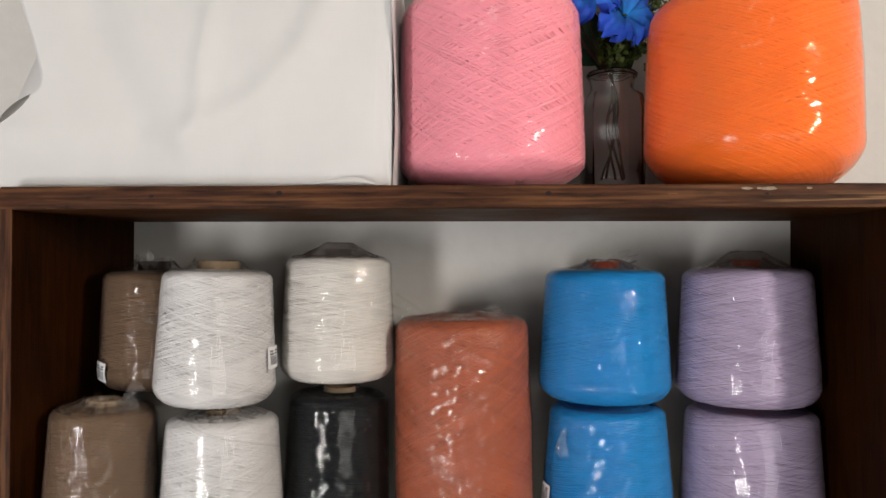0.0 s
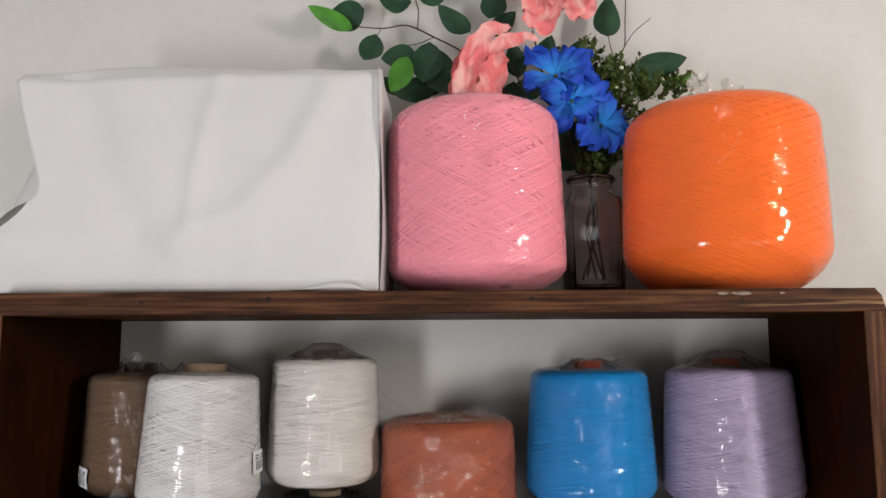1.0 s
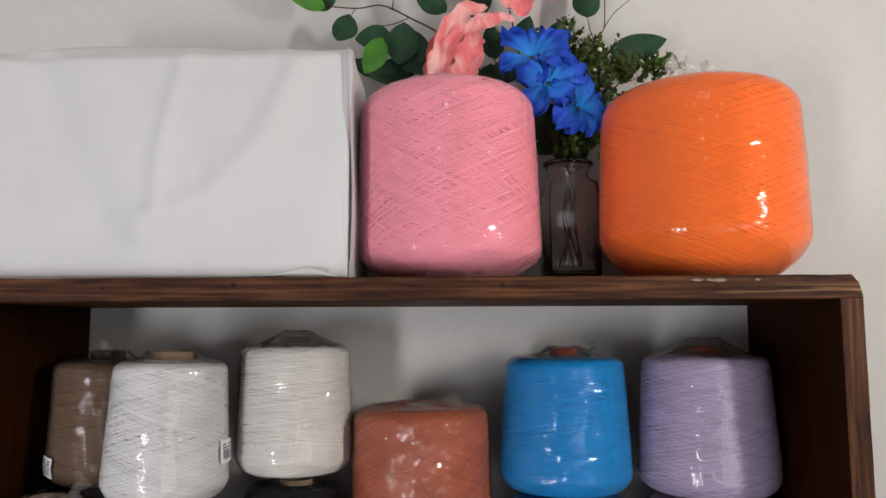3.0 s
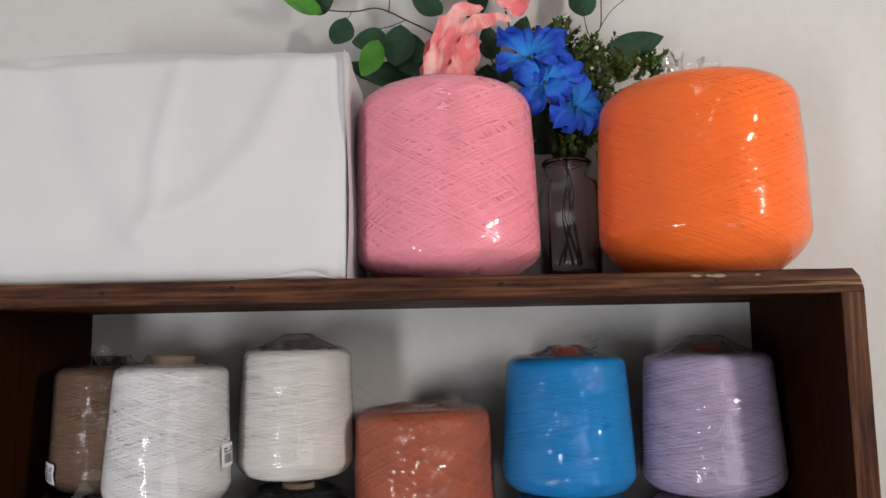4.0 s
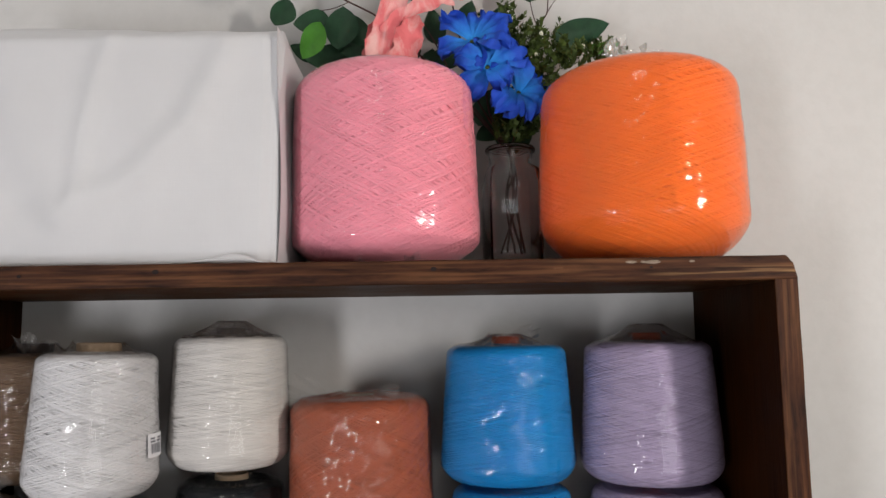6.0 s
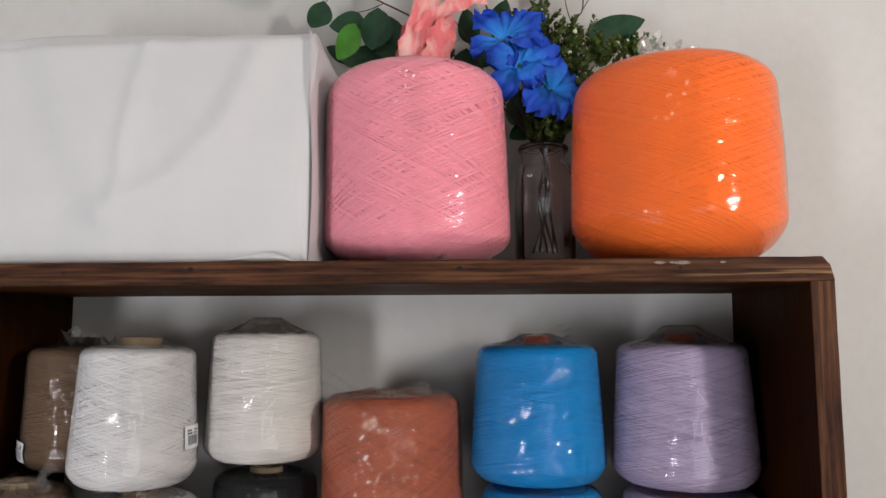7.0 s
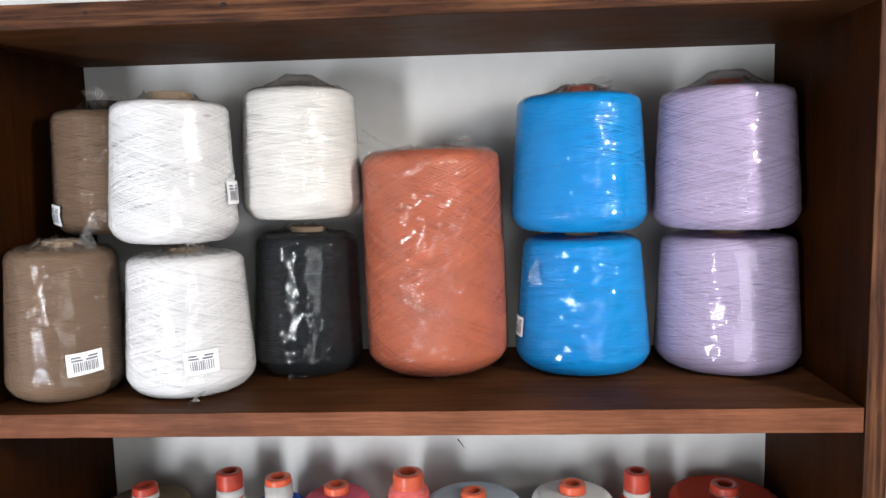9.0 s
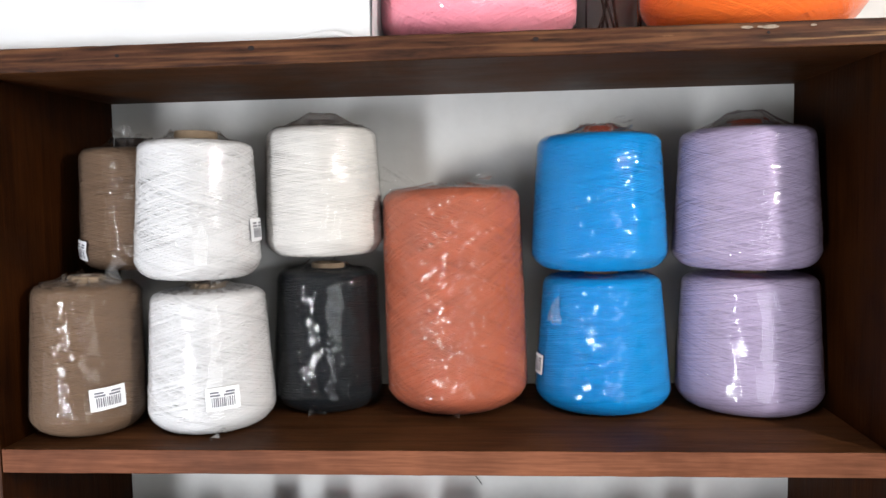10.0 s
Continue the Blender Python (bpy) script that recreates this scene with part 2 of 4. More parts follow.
M_WALL = plaster("wall_paint", (0.595, 0.587, 0.575))
M_CEIL = plaster("ceiling_paint", (0.78, 0.78, 0.76))
M_FLOOR = plain("floor_tile", (0.36, 0.31, 0.26), 0.4, 0.12, 9)
M_WOOD_X = wood("dark_wood_lengthwise", 0, (0.023, 0.0084, 0.0030), (0.102, 0.0395, 0.0150))
# Darker than the boards: shade on the side panels is put into this stain.
M_WOOD_Z = wood("shaded_wood_upright", 2, (0.0080, 0.0021, 0.0004), (0.038, 0.0108, 0.0018))
M_EDGE_TOP = ply_edge("ply_edge_top", 0, 2, 0.0, True)
M_EDGE_SIDE = ply_edge("ply_edge_side", 2, 0, 0.01)
M_EDGE_MID = wood("shelf_edge_stain", 0, (0.10, 0.036, 0.019), (0.25, 0.098, 0.053), 0.5)
M_PAPER = plain("label_paper", (0.80, 0.80, 0.82), 0.6, 0.04, 80)
M_INK = plain("label_ink", (0.17, 0.17, 0.2), 0.6, 0.1, 80)
M_RED = plain("red_plastic", (0.55, 0.065, 0.025), 0.35, 0.25, 30)
M_CARD = plain("brown_cardboard", (0.34, 0.25, 0.17), 0.85, 0.12, 60)
# Near-black that stands in for shade in hollows; also colours the wall scratch.
M_NEAR_BLACK = plain("near_black", (0.012, 0.006, 0.005), 0.8, 0.1, 40)
M_FILM = film_material("clear_film", 0.003, 1.1, (1, 1, 1), 0.03)
M_FILM_CRINKLE = film_material("crinkled_film", 0.003, 1.6, (1, 1, 1), 0.05)
M_FILM_DENSE = film_material("densely_crinkled_film", 0.02, 1.8, (1, 1, 1), 0.28, 1.7)
M_FILM_SOFT = film_material("smooth_film", 0.002, 0.45)
M_FILM_MILKY = film_material("milky_film", 0.07, 1.0, (0.985, 0.98, 0.98), 0.06)
M_FILM_HAZY = film_material("hazy_film", 0.24, 1.4, (0.95, 0.93, 0.9))
# The grey tint carries the shade of the hollow below this film.
M_FILM_TENT = film_material("gathered_film_shaded", 0.28, 1.0, (0.80, 0.77, 0.77))
M_GREY_FLECK = plain("pale_paint", (0.22, 0.17, 0.13), 0.7, 0.3, 300)
M_CLOTH = fabric("white_cotton", (0.60, 0.60, 0.615))
M_GLASS = glass_material("vase_glass")
M_LEAF = plain("dark_leaf", (0.012, 0.048, 0.021), 0.6, 0.35, 45)
M_LEAF_LIGHT = plain("light_leaf", (0.055, 0.22, 0.02), 0.5, 0.25, 45)
M_STEM = plain("brown_stem", (0.065, 0.032, 0.026), 0.7, 0.25, 60)
M_SPRIG = plain("olive_sprig", (0.055, 0.085, 0.016), 0.6, 0.5, 90)
M_BERRY = plain("white_bud", (0.62, 0.62, 0.5), 0.6, 0.1, 60)
M_BLUE_PETAL = petal_material("blue_petal", (0.012, 0.27, 0.74), (0.001, 0.055, 0.46), 0.05)
M_PINK_PETAL = petal_blush("pink_petal", (0.82, 0.50, 0.47), (0.76, 0.17, 0.18))
M_METAL = plain("white_enamel", (0.75, 0.75, 0.74), 0.4, 0.05, 20)


# ---- mesh helpers ----
def part(name, bm, mat, parent=None, label="", smooth=True):
    me = bpy.data.meshes.new(name)
    bmesh.ops.recalc_face_normals(bm, faces=bm.faces)
    bm.to_mesh(me)
    bm.free()
    return mesh_part(name, me, mat, parent, label, smooth)


def mesh_part(name, me, mat, parent=None, label="", smooth=True):
    for k in mat if isinstance(mat, (list, tuple)) else [mat]:
        me.materials.append(k)
    if smooth:
        me.polygons.foreach_set("use_smooth", [True] * len(me.polygons))
    ob = new(name, me)
    if parent:
        ob.parent = parent
    if label:
        tagged(ob, label)
    return ob


def box(x0, x1, y0, y1, z0, z1, bevel=0.0, segments=2):
    bm = bmesh.new()
    bmesh.ops.create_cube(bm, size=1)
    for v in bm.verts:
        v.co = Vector(((x0 + x1) / 2 + v.co.x * (x1 - x0), (y0 + y1) / 2 + v.co.y * (y1 - y0), (z0 + z1) / 2 + v.co.z * (z1 - z0)))
    if bevel:
        bmesh.ops.bevel(bm, geom=bm.edges[:], offset=bevel, segments=segments, affect="EDGES", profile=0.6)
    return bm


def board(x0, x1, y0, y1, z0, z1, wear=0.0012, cuts=40, axis=0, rough=0.0006):
    """A board with rounded, slightly uneven edges, cut along its length."""
    bm = box(x0, x1, y0, y1, z0, z1)
    span = [e for e in bm.edges if abs((e.verts[0].co - e.verts[1].co)[axis]) > 1e-6]
    bmesh.ops.subdivide_edges(bm, edges=span, cuts=cuts, use_grid_fill=True)
    sharp = [e for e in bm.edges if len(e.link_faces) == 2 and e.calc_face_angle(0) > 0.5]
    bmesh.ops.bevel(bm, geom=sharp, offset=wear, segments=2, affect="EDGES", profile=0.5)
    for v in bm.verts:
        if v.co.y < y0 + 0.01:
            n = noise.noise(v.co * 23.0) + 0.6 * noise.noise(v.co * 70.0)
            v.co.y += rough * n
            v.co.z += rough * 0.8 * noise.noise(v.co * 31.0 + Vector((7, 1, 3)))
    return bm


def grid_mesh(points, wrap_u=False, wrap_v=False):
    """A mesh over a numpy grid of points [u, v, 3]."""
    nu, nv = points.shape[:2]
    idx = np.arange(nu * nv).reshape(nu, nv)
    a = np.concatenate([idx, idx[:1]], 0) if wrap_u else idx
    a = np.concatenate([a, a[:, :1]], 1) if wrap_v else a
    faces = np.stack([a[:-1, :-1], a[1:, :-1], a[1:, 1:], a[:-1, 1:]], -1).reshape(-1, 4)
    me = bpy.data.meshes.new("grid")
    me.from_pydata(points.reshape(-1, 3).tolist(), [], faces.tolist())
    return me


def lathe(profile, segments=48):
    """A mesh turned round z from (radius, height) pairs."""
    th = np.linspace(0, 2 * math.pi, segments, endpoint=False)
    pr = np.array(profile, float)
    pts = np.stack([pr[None, :, 0] * np.cos(th)[:, None], pr[None, :, 0] * np.sin(th)[:, None], np.repeat(pr[None, :, 1], segments, 0)], -1)
    return grid_mesh(pts, wrap_u=True)


def tube(points, r0, r1, sides=6):
    """A tapered tube through a list of points."""
    bm = bmesh.new()
    pts = [Vector(p) for p in points]
    rings = []
    for i, p in enumerate(pts):
        d = (pts[min(i + 1, len(pts) - 1)] - pts[max(i - 1, 0)]).normalized()
        u = d.orthogonal().normalized()
        w = d.cross(u)
        r = r0 + (r1 - r0) * i / (len(pts) - 1)
        rings.append([bm.verts.new(p + r * (math.cos(k * math.tau / sides) * u + math.sin(k * math.tau / sides) * w)) for k in range(sides)])
    for a, b in zip(rings, rings[1:]):
        for k in range(sides):
            bm.faces.new((a[k], a[(k + 1) % sides], b[(k + 1) % sides], b[k]))
    bm.faces.new(rings[0]), bm.faces.new(rings[-1])
    return bm


def thing(name, label, category, m=None, group=""):
    ob = tagged(new(name), label, category, group)
    ob.matrix_world = m or Matrix()
    return ob


# ---- room ----
WALL_Y = 0.293
FRONT_Y, LEFT_X, RIGHT_X, CEIL_Z = -2.35, -1.7, 2.2, 2.75


def wall(name, bm, label, mat=None):
    return tagged(part(name, bm, mat or M_WALL, None, "", False), label, "wall", "", "structure")


wall("wall_north", box(LEFT_X - 0.1, RIGHT_X + 0.1, WALL_Y, WALL_Y + 0.12, 0, CEIL_Z), "off-white plastered wall behind the shelf cabinet")
wall("wall_west", box(LEFT_X - 0.1, LEFT_X, FRONT_Y, WALL_Y, 0, CEIL_Z), "off-white plastered side wall")
wall("wall_east", box(RIGHT_X, RIGHT_X + 0.1, FRONT_Y, WALL_Y, 0, CEIL_Z), "off-white plastered side wall")
wall("wall_south", box(LEFT_X - 0.1, -1.15, FRONT_Y - 0.12, FRONT_Y, 0, CEIL_Z), "off-white plastered wall beside the doorway")
wall("wall_south_middle", box(-0.35, 1.0, FRONT_Y - 0.12, FRONT_Y, 0, CEIL_Z), "off-white plastered wall between doorway and window")
wall("wall_south_end", box(2.0, RIGHT_X + 0.1, FRONT_Y - 0.12, FRONT_Y, 0, CEIL_Z), "off-white plastered wall beside the window")
wall("wall_south_sill", box(1.0, 2.0, FRONT_Y - 0.12, FRONT_Y, 0, 0.45), "off-white plastered wall under the window")
wall("wall_south_head", box(1.0, 2.0, FRONT_Y - 0.12, FRONT_Y, 1.6, CEIL_Z), "off-white plastered wall over the window")
window = tagged(new("window_1"), "white painted window frame in the wall", "window", "", "structure")
for fx0, fx1, fz0, fz1 in ((1.0, 1.04, 0.45, 1.6), (1.96, 2.0, 0.45, 1.6), (1.04, 1.96, 0.45, 0.49), (1.04, 1.96, 1.56, 1.6)):
    part("window_frame", box(fx0 + 0.001, fx1 - 0.001, FRONT_Y - 0.1, FRONT_Y - 0.05, fz0 + 0.001, fz1 - 0.001, 0.004), M_METAL, window, "", False)
wall("wall_south_lintel", box(-1.15, -0.35, FRONT_Y - 0.12, FRONT_Y, 2.08, CEIL_Z), "off-white plastered wall over the doorway")
tagged(part("floor", box(LEFT_X - 0.1, RIGHT_X + 0.1, FRONT_Y - 0.12, WALL_Y + 0.12, -0.1, 0), M_FLOOR, None, "", False), "beige tiled floor", "floor", "", "structure")
tagged(part("ceiling", box(LEFT_X - 0.1, RIGHT_X + 0.1, FRONT_Y - 0.12, WALL_Y + 0.12, CEIL_Z, CEIL_Z + 0.1), M_CEIL, None, "", False), "white painted ceiling", "ceiling", "", "structure")

# ---- marks on the wall ----
def wall_mark(label, x0, z0, x1, z1, w):
    bm = tube([(x0, 0, z0), ((x0 + x1) / 2, -0.0006, (z0 + z1) / 2 + w * 0.4), (x1, 0, z1)], w, w * 0.4, 5)
    ob = tagged(part("wall_mark", bm, M_NEAR_BLACK), label, "wall mark", "", "structure")
    ob.location.y = WALL_Y - 0.0006


wall_mark("short dark scratch in the white wall paint", 0.540, 1.100, 0.550, 1.086, 0.0009)

# ---- shelf cabinet ----
TOP_Z, UNDER_Z = 1.702, 1.675
MID_Z, MID_UNDER = 1.2445, 1.216
LOW_Z = 0.80
T = 0.026
cabinet = thing("shelf_cabinet", "dark brown stained plywood shelf cabinet with worn edges", "shelf cabinet")
DEPTH = WALL_Y - 0.003


def two_tone(ob, edge):
    """The front edge of a board shows its layers."""
    ob.data.materials.append(edge)
    for v in ob.data.vertices:
        v.co.x -= 0.005 * (1 - v.co.y / DEPTH)
    for p in ob.data.polygons:
        if p.normal.y < -0.5:
            p.material_index = 1
    return ob


top = board(-T, 1 + T, 0, DEPTH, UNDER_Z, TOP_Z, 0.002, 90)
for v in top.verts:
    end = max(0.0, abs(v.co.x - 0.5) - 0.5 - T + 0.004)
    if end > 0 and v.co.z > (TOP_Z + UNDER_Z) / 2:
        v.co.z -= 0.007
        v.co.x -= math.copysign(0.004, v.co.x)
two_tone(part("top_board", top, M_WOOD_X, cabinet, "dark brown top board with a worn front edge", False), M_EDGE_TOP)
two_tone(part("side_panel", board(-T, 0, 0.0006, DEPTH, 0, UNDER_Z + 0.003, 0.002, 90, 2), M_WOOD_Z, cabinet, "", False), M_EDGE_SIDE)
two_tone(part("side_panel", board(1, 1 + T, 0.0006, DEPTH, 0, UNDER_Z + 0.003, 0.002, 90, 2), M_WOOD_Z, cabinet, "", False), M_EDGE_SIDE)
two_tone(part("shelf_board", board(0.001, 0.999, 0.001, DEPTH, MID_UNDER, MID_Z, 0.0012, 60), M_WOOD_X, cabinet, "reddish brown shelf board", False), M_EDGE_MID)
two_tone(part("shelf_board", board(0.001, 0.999, 0.001, DEPTH, LOW_Z - 0.025, LOW_Z, 0.0012, 60), M_WOOD_X, cabinet, "reddish brown shelf board", False), M_EDGE_MID)
two_tone(part("shelf_board", board(0.001, 0.999, 0.001, DEPTH, 0.08, 0.105, 0.0012, 40), M_WOOD_X, cabinet, "reddish brown shelf board", False), M_EDGE_MID)


# Nail holes as flat discs: the shade inside each is put into the colour.
for kx, kz, kr in ((0.314, 1.693, 0.0030), (0.621, 1.692, 0.0026), (0.163, 1.690, 0.002), (0.86, 1.6905, 0.0016)):
    bm = bmesh.new()
    bmesh.ops.create_circle(bm, cap_ends=True, segments=14, radius=kr)
    for v in bm.verts:
        v.co = Vector((kx + v.co.x * 1.25, -0.0016 + 0.0003 * math.sin(v.co.x * 900), kz + v.co.y * 0.9))
    part("nail_hole", bm, M_NEAR_BLACK, cabinet, "dark nail hole in the front edge")

for fx, fw, fh in ((0.838, 0.006, 0.0016), (0.852, 0.004, 0.0012), (0.862, 0.009, 0.002), (0.905, 0.003, 0.0012)):
    bm = bmesh.new()
    bmesh.ops.create_circle(bm, cap_ends=True, segments=11, radius=1)
    for v in bm.verts:
        k = 1 + 0.35 * noise.noise(Vector((v.co.x * 3 + fx * 90, v.co.y * 3, 0)))
        v.co = Vector((fx + v.co.x * fw * k, -0.0017, 1.6965 + v.co.y * fh * k))
    part("paint_fleck", bm, M_GREY_FLECK, cabinet, "pale paint fleck on the front edge")


# ---- yarn cones ----
def silhouette(h, rb, rt, edge_b, edge_t, belly=0.0):
    """The radius of a wound cone against the height (0 to 1)."""
    def radius(s):
        s = np.clip(np.asarray(s, float), 0, 1)
        z = s * h
        r = rb + (rt - rb) * s + belly * np.sin(math.pi * s)
        lo = np.clip((edge_b[1] - z) / edge_b[1], 0, 1)
        hi = np.clip((z - (h - edge_t[1])) / edge_t[1], 0, 1)
        return r - edge_b[0] * (0.55 * lo ** 1.6 + 0.45 * (1 - np.sqrt(1 - 0.98 * lo ** 2))) - edge_t[0] * (1 - np.sqrt(1 - 0.98 * hi ** 2))
    return radius


def strands(radius, h, angle, width, cover, rng, wobble=0.0):
    """The wound thread: layers of helices that cross one another, each thread a low rounded ridge."""
    mean_r = float(radius(0.5))
    verts, faces, base = [], [], 0
    for layer in range(3):
        depth = -(2 - layer) * 0.62 * width
        for way in (1, -1):
            tilt = angle * rng.uniform(0.82, 1.18)
            turns = h / (math.tan(radians(tilt)) * math.tau * mean_r)
            share = cover if layer == 2 else min(1.05, cover + 0.2)
            per_way = max(10, int(share * math.tau * mean_r * math.sin(radians(tilt)) / width))
            seg = max(14, int(turns * 40))
            starts = (np.arange(per_way) + rng.uniform(-0.55, 0.55, per_way)) / per_way * math.tau
            for st in starts:
                s = np.linspace(0.0, 1.0, seg)
                s = np.clip(s + wobble * rng.uniform(-1, 1) * np.sin(s * math.pi), 0, 1)
                sway = rng.uniform(0, math.tau)
                th = st + way * s * turns * math.tau * rng.uniform(0.96, 1.04) + 0.012 * np.sin(s * 9 + sway)
                z = 0.85 * s + 0.15 * (0.5 - 0.5 * np.cos(math.pi * s))
                lift = depth + rng.uniform(-0.2, 0.25) * width
                w = width * rng.uniform(0.75, 1.1)
                r = radius(z)
                rows = []
                for off, up in ((-0.5, -0.3), (0.0, 0.42), (0.5, -0.3)):
                    da = -way * off * w * math.sin(radians(tilt)) / np.maximum(r, 0.01)
                    dz = off * w * math.cos(radians(tilt))
                    rr = radius(np.clip(z + dz / h, 0, 1)) + lift + up * w
                    rows.append(np.stack([rr * np.cos(th + da), rr * np.sin(th + da), z * h + dz], -1))
                verts.append(np.stack(rows, 1).reshape(-1, 3))
                i = base + np.arange(seg - 1) * 3
                base += seg * 3
                for k in (0, 1):
                    faces.append(np.stack([i + k, i + k + 1, i + k + 4, i + k + 3], -1))
    me = bpy.data.meshes.new("winding")
    me.from_pydata(np.concatenate(verts).tolist(), [], np.concatenate(faces).tolist())
    return me


def wrap_mesh(radius, h, core_r, core_h, loose, folds, seed, crown=0.0):
    """Film pulled round the winding: it hugs the side, puckers, and gathers over the core."""
    nu, ns, nt_ = 200, 90, 16
    th = np.linspace(0, math.tau, nu, endpoint=False)
    rows = []
    for k in range(8):
        f = k / 8
        rows.append((float(radius(0)) * (0.25 + 0.75 * f), -0.002 + 0.001 * f, 0.3))
    for s in np.linspace(0, 1, ns):
        rows.append((float(radius(s)), s * h, 1.0))
    r_top = float(radius(1))
    for k in range(1, nt_ + 1):
        f = k / nt_
        r = r_top + (core_r * 1.06 - r_top) * f
        rise = core_h * 0.9 * max(0.0, (f - 0.35) / 0.65) ** 2.2
        rows.append((r, h + rise + 0.001, 1.0 + crown * f))
    pts = np.zeros((nu, len(rows), 3))
    off = Vector((seed * 3.17, seed * 1.31, seed * 0.77))
    for i, a in enumerate(th):
        c, s_ = math.cos(a), math.sin(a)
        for j, (r, z, amp) in enumerate(rows):
            p = Vector((c, s_, 0)) * 1.0
            q = Vector((p.x * 2.2, p.y * 2.2, z * 9.0)) + off
            n1 = noise.noise(q)
            n2 = 1 - abs(noise.noise(Vector((p.x * 5 + z * 14, p.y * 5 - z * 6, z * 10)) + off)) * 2
            n3 = noise.noise(Vector((p.x * 11, p.y * 11, z * 60)) + off)
            d = loose * (0.9 + 0.5 * n1) + folds * (0.35 * max(0, n2) ** 4 + 0.10 * n3)
            d = max(0.0012, d) * min(1, amp)
            top = max(0.0, amp - 1.0)
            pts[i, j] = (c * (r + d), s_ * (r + d), z + (d * 0.8 if z >= h else 0) + top * (0.006 * n1 + 0.008 * n3))
    return grid_mesh(pts, wrap_u=True)


def sticker(cone, radius, h, angle, z_mid, w, t, lift, lean=0.0):
    """A paper label with a printed bar code, bent round the winding."""
    def bent(u0, u1, v0, v1, out, n=8):
        pts = np.zeros((n, 3, 3))
        for i, u in enumerate(np.linspace(u0, u1, n)):
            for j, v in enumerate(np.linspace(v0, v1, 3)):
                uu, vv = u - lean * v, v + lean * u
                z = z_mid + vv
                r = float(radius(z / h)) + lift + out
                a = angle + uu / r
                pts[i, j] = (r * math.cos(a), r * math.sin(a), z)
        return grid_mesh(pts)

    lab = mesh_part("label", bent(-w / 2, w / 2, -t / 2, t / 2, 0), M_PAPER, cone, "white paper sticker with a bar code")
    rng = random.Random(int(z_mid * 1e4))
    u = -w * 0.34
    while u < w * 0.34:
        b = rng.uniform(0.0006, 0.0016)
        mesh_part("bar", bent(u, u + b, -t * 0.34, t * 0.08, 0.0005, 2), M_INK, lab)
        u += b + rng.uniform(0.0007, 0.0015)
    for v, u0, u1 in ((0.30, -0.38, -0.12), (0.30, 0.08, 0.36), (0.17, -0.38, -0.08), (0.17, 0.02, 0.34)):
        mesh_part("text_line", bent(w * u0, w * u1, t * v - 0.0011, t * v + 0.0011, 0.0005, 4), M_INK, lab)


def yarn_cone(label, x, y, z, h, rb, rt, mat, seed, angle=9, width=0.0016, cover=0.7, core=(0.02, 0.013, M_RED), film=M_FILM,
              loose=0.0016, folds=0.003, edge_b=(0.018, 0.022), edge_t=(0.012, 0.012), belly=0.0, lean=(0, 0), turn=0.0, group="wrapped yarn cones", crown=0.6, deep=2.1, wobble=0.0):
    cone = thing("yarn_cone", label, "yarn cone", pose(x, y, z, lean[0], lean[1], turn), group)
    rng = np.random.default_rng(seed)
    radius = silhouette(h, rb, rt, edge_b, edge_t, belly)
    cr, ch, cmat = core
    r0, r1 = float(radius(0)), float(radius(1))
    prof = [(cr, 0.004)] + [(r0 * f, 0.004 * (1 - f)) for f in (0.5, 0.75, 1.0)]
    prof += [(float(radius(s)) - deep * width, s * h) for s in np.linspace(0.01, 0.99, 26)]
    for k in range(15):
        f = k / 14
        prof.append((r1 + (cr - r1) * f, h + 0.0012 * math.sin(k * 2.1) + 0.003 * f))
    mesh_part("yarn_body", lathe(prof, 64), mat, cone)
    tagged(mesh_part("winding", strands(radius, h, angle, width, cover, rng, wobble), mat, cone, "crossing wound threads"), kind="stuff")
    wall_t = 0.003
    cprof = [(cr * 1.25, 0.0), (cr * 1.02, h * 0.9), (cr, h + ch - 0.002), (cr - 0.001, h + ch), (cr - wall_t, h + ch), (cr - wall_t - 0.001, h + ch - 0.004), (cr - wall_t - 0.001, h * 0.55), (0.0005, h * 0.55)]
    mesh_part("core", lathe(cprof, 32), cmat, cone)
    if film:
        ob = mesh_part("plastic_wrap", wrap_mesh(radius, h, cr, ch, loose, folds, seed, crown), film, cone, "clear crinkled plastic film")
    return cone, radius


Y_BLUE = yarn("blue_yarn", (0.002, 0.27, 0.66))
Y_PURPLE = yarn("lilac_yarn", (0.50, 0.415, 0.59), 0.5)
Y_BROWN = yarn("rust_yarn", (0.48, 0.120, 0.054), 0.4)
Y_BLACK = yarn("black_yarn", (0.006, 0.008, 0.011), 0.7)
Y_CREAM = yarn("cream_yarn", (0.76, 0.73, 0.70), 0.68)
Y_WHITE = yarn("white_yarn", (0.76, 0.75, 0.76), 0.68)
Y_TAN = yarn("taupe_yarn", (0.20, 0.128, 0.083))
Y_PINK = yarn("pink_yarn", (1.0, 0.37, 0.46), 0.82, 0.25)
Y_ORANGE = yarn("orange_yarn", (1.0, 0.20, 0.026), 0.82, 0.25)

PLUG = (0.0185, 0.013, M_RED)
CARD = (0.026, 0.014, M_CARD)
HID = (0.022, 0.010, M_CARD)

# upper pair on the top board
pink_big, _ = yarn_cone("large pink yarn cone wrapped in clear film", 0.5582, 0.140, 1.706, 0.2545, 0.1210, 0.1140, Y_PINK, 11, 24, 0.0027, 0.98, (0.03, 0.004, M_CARD), M_FILM,
          0.0014, 0.0022, (0.055, 0.034), (0.045, 0.036), 0.001, (0.5, -0.8), 0, "large yarn cones", 0.2)
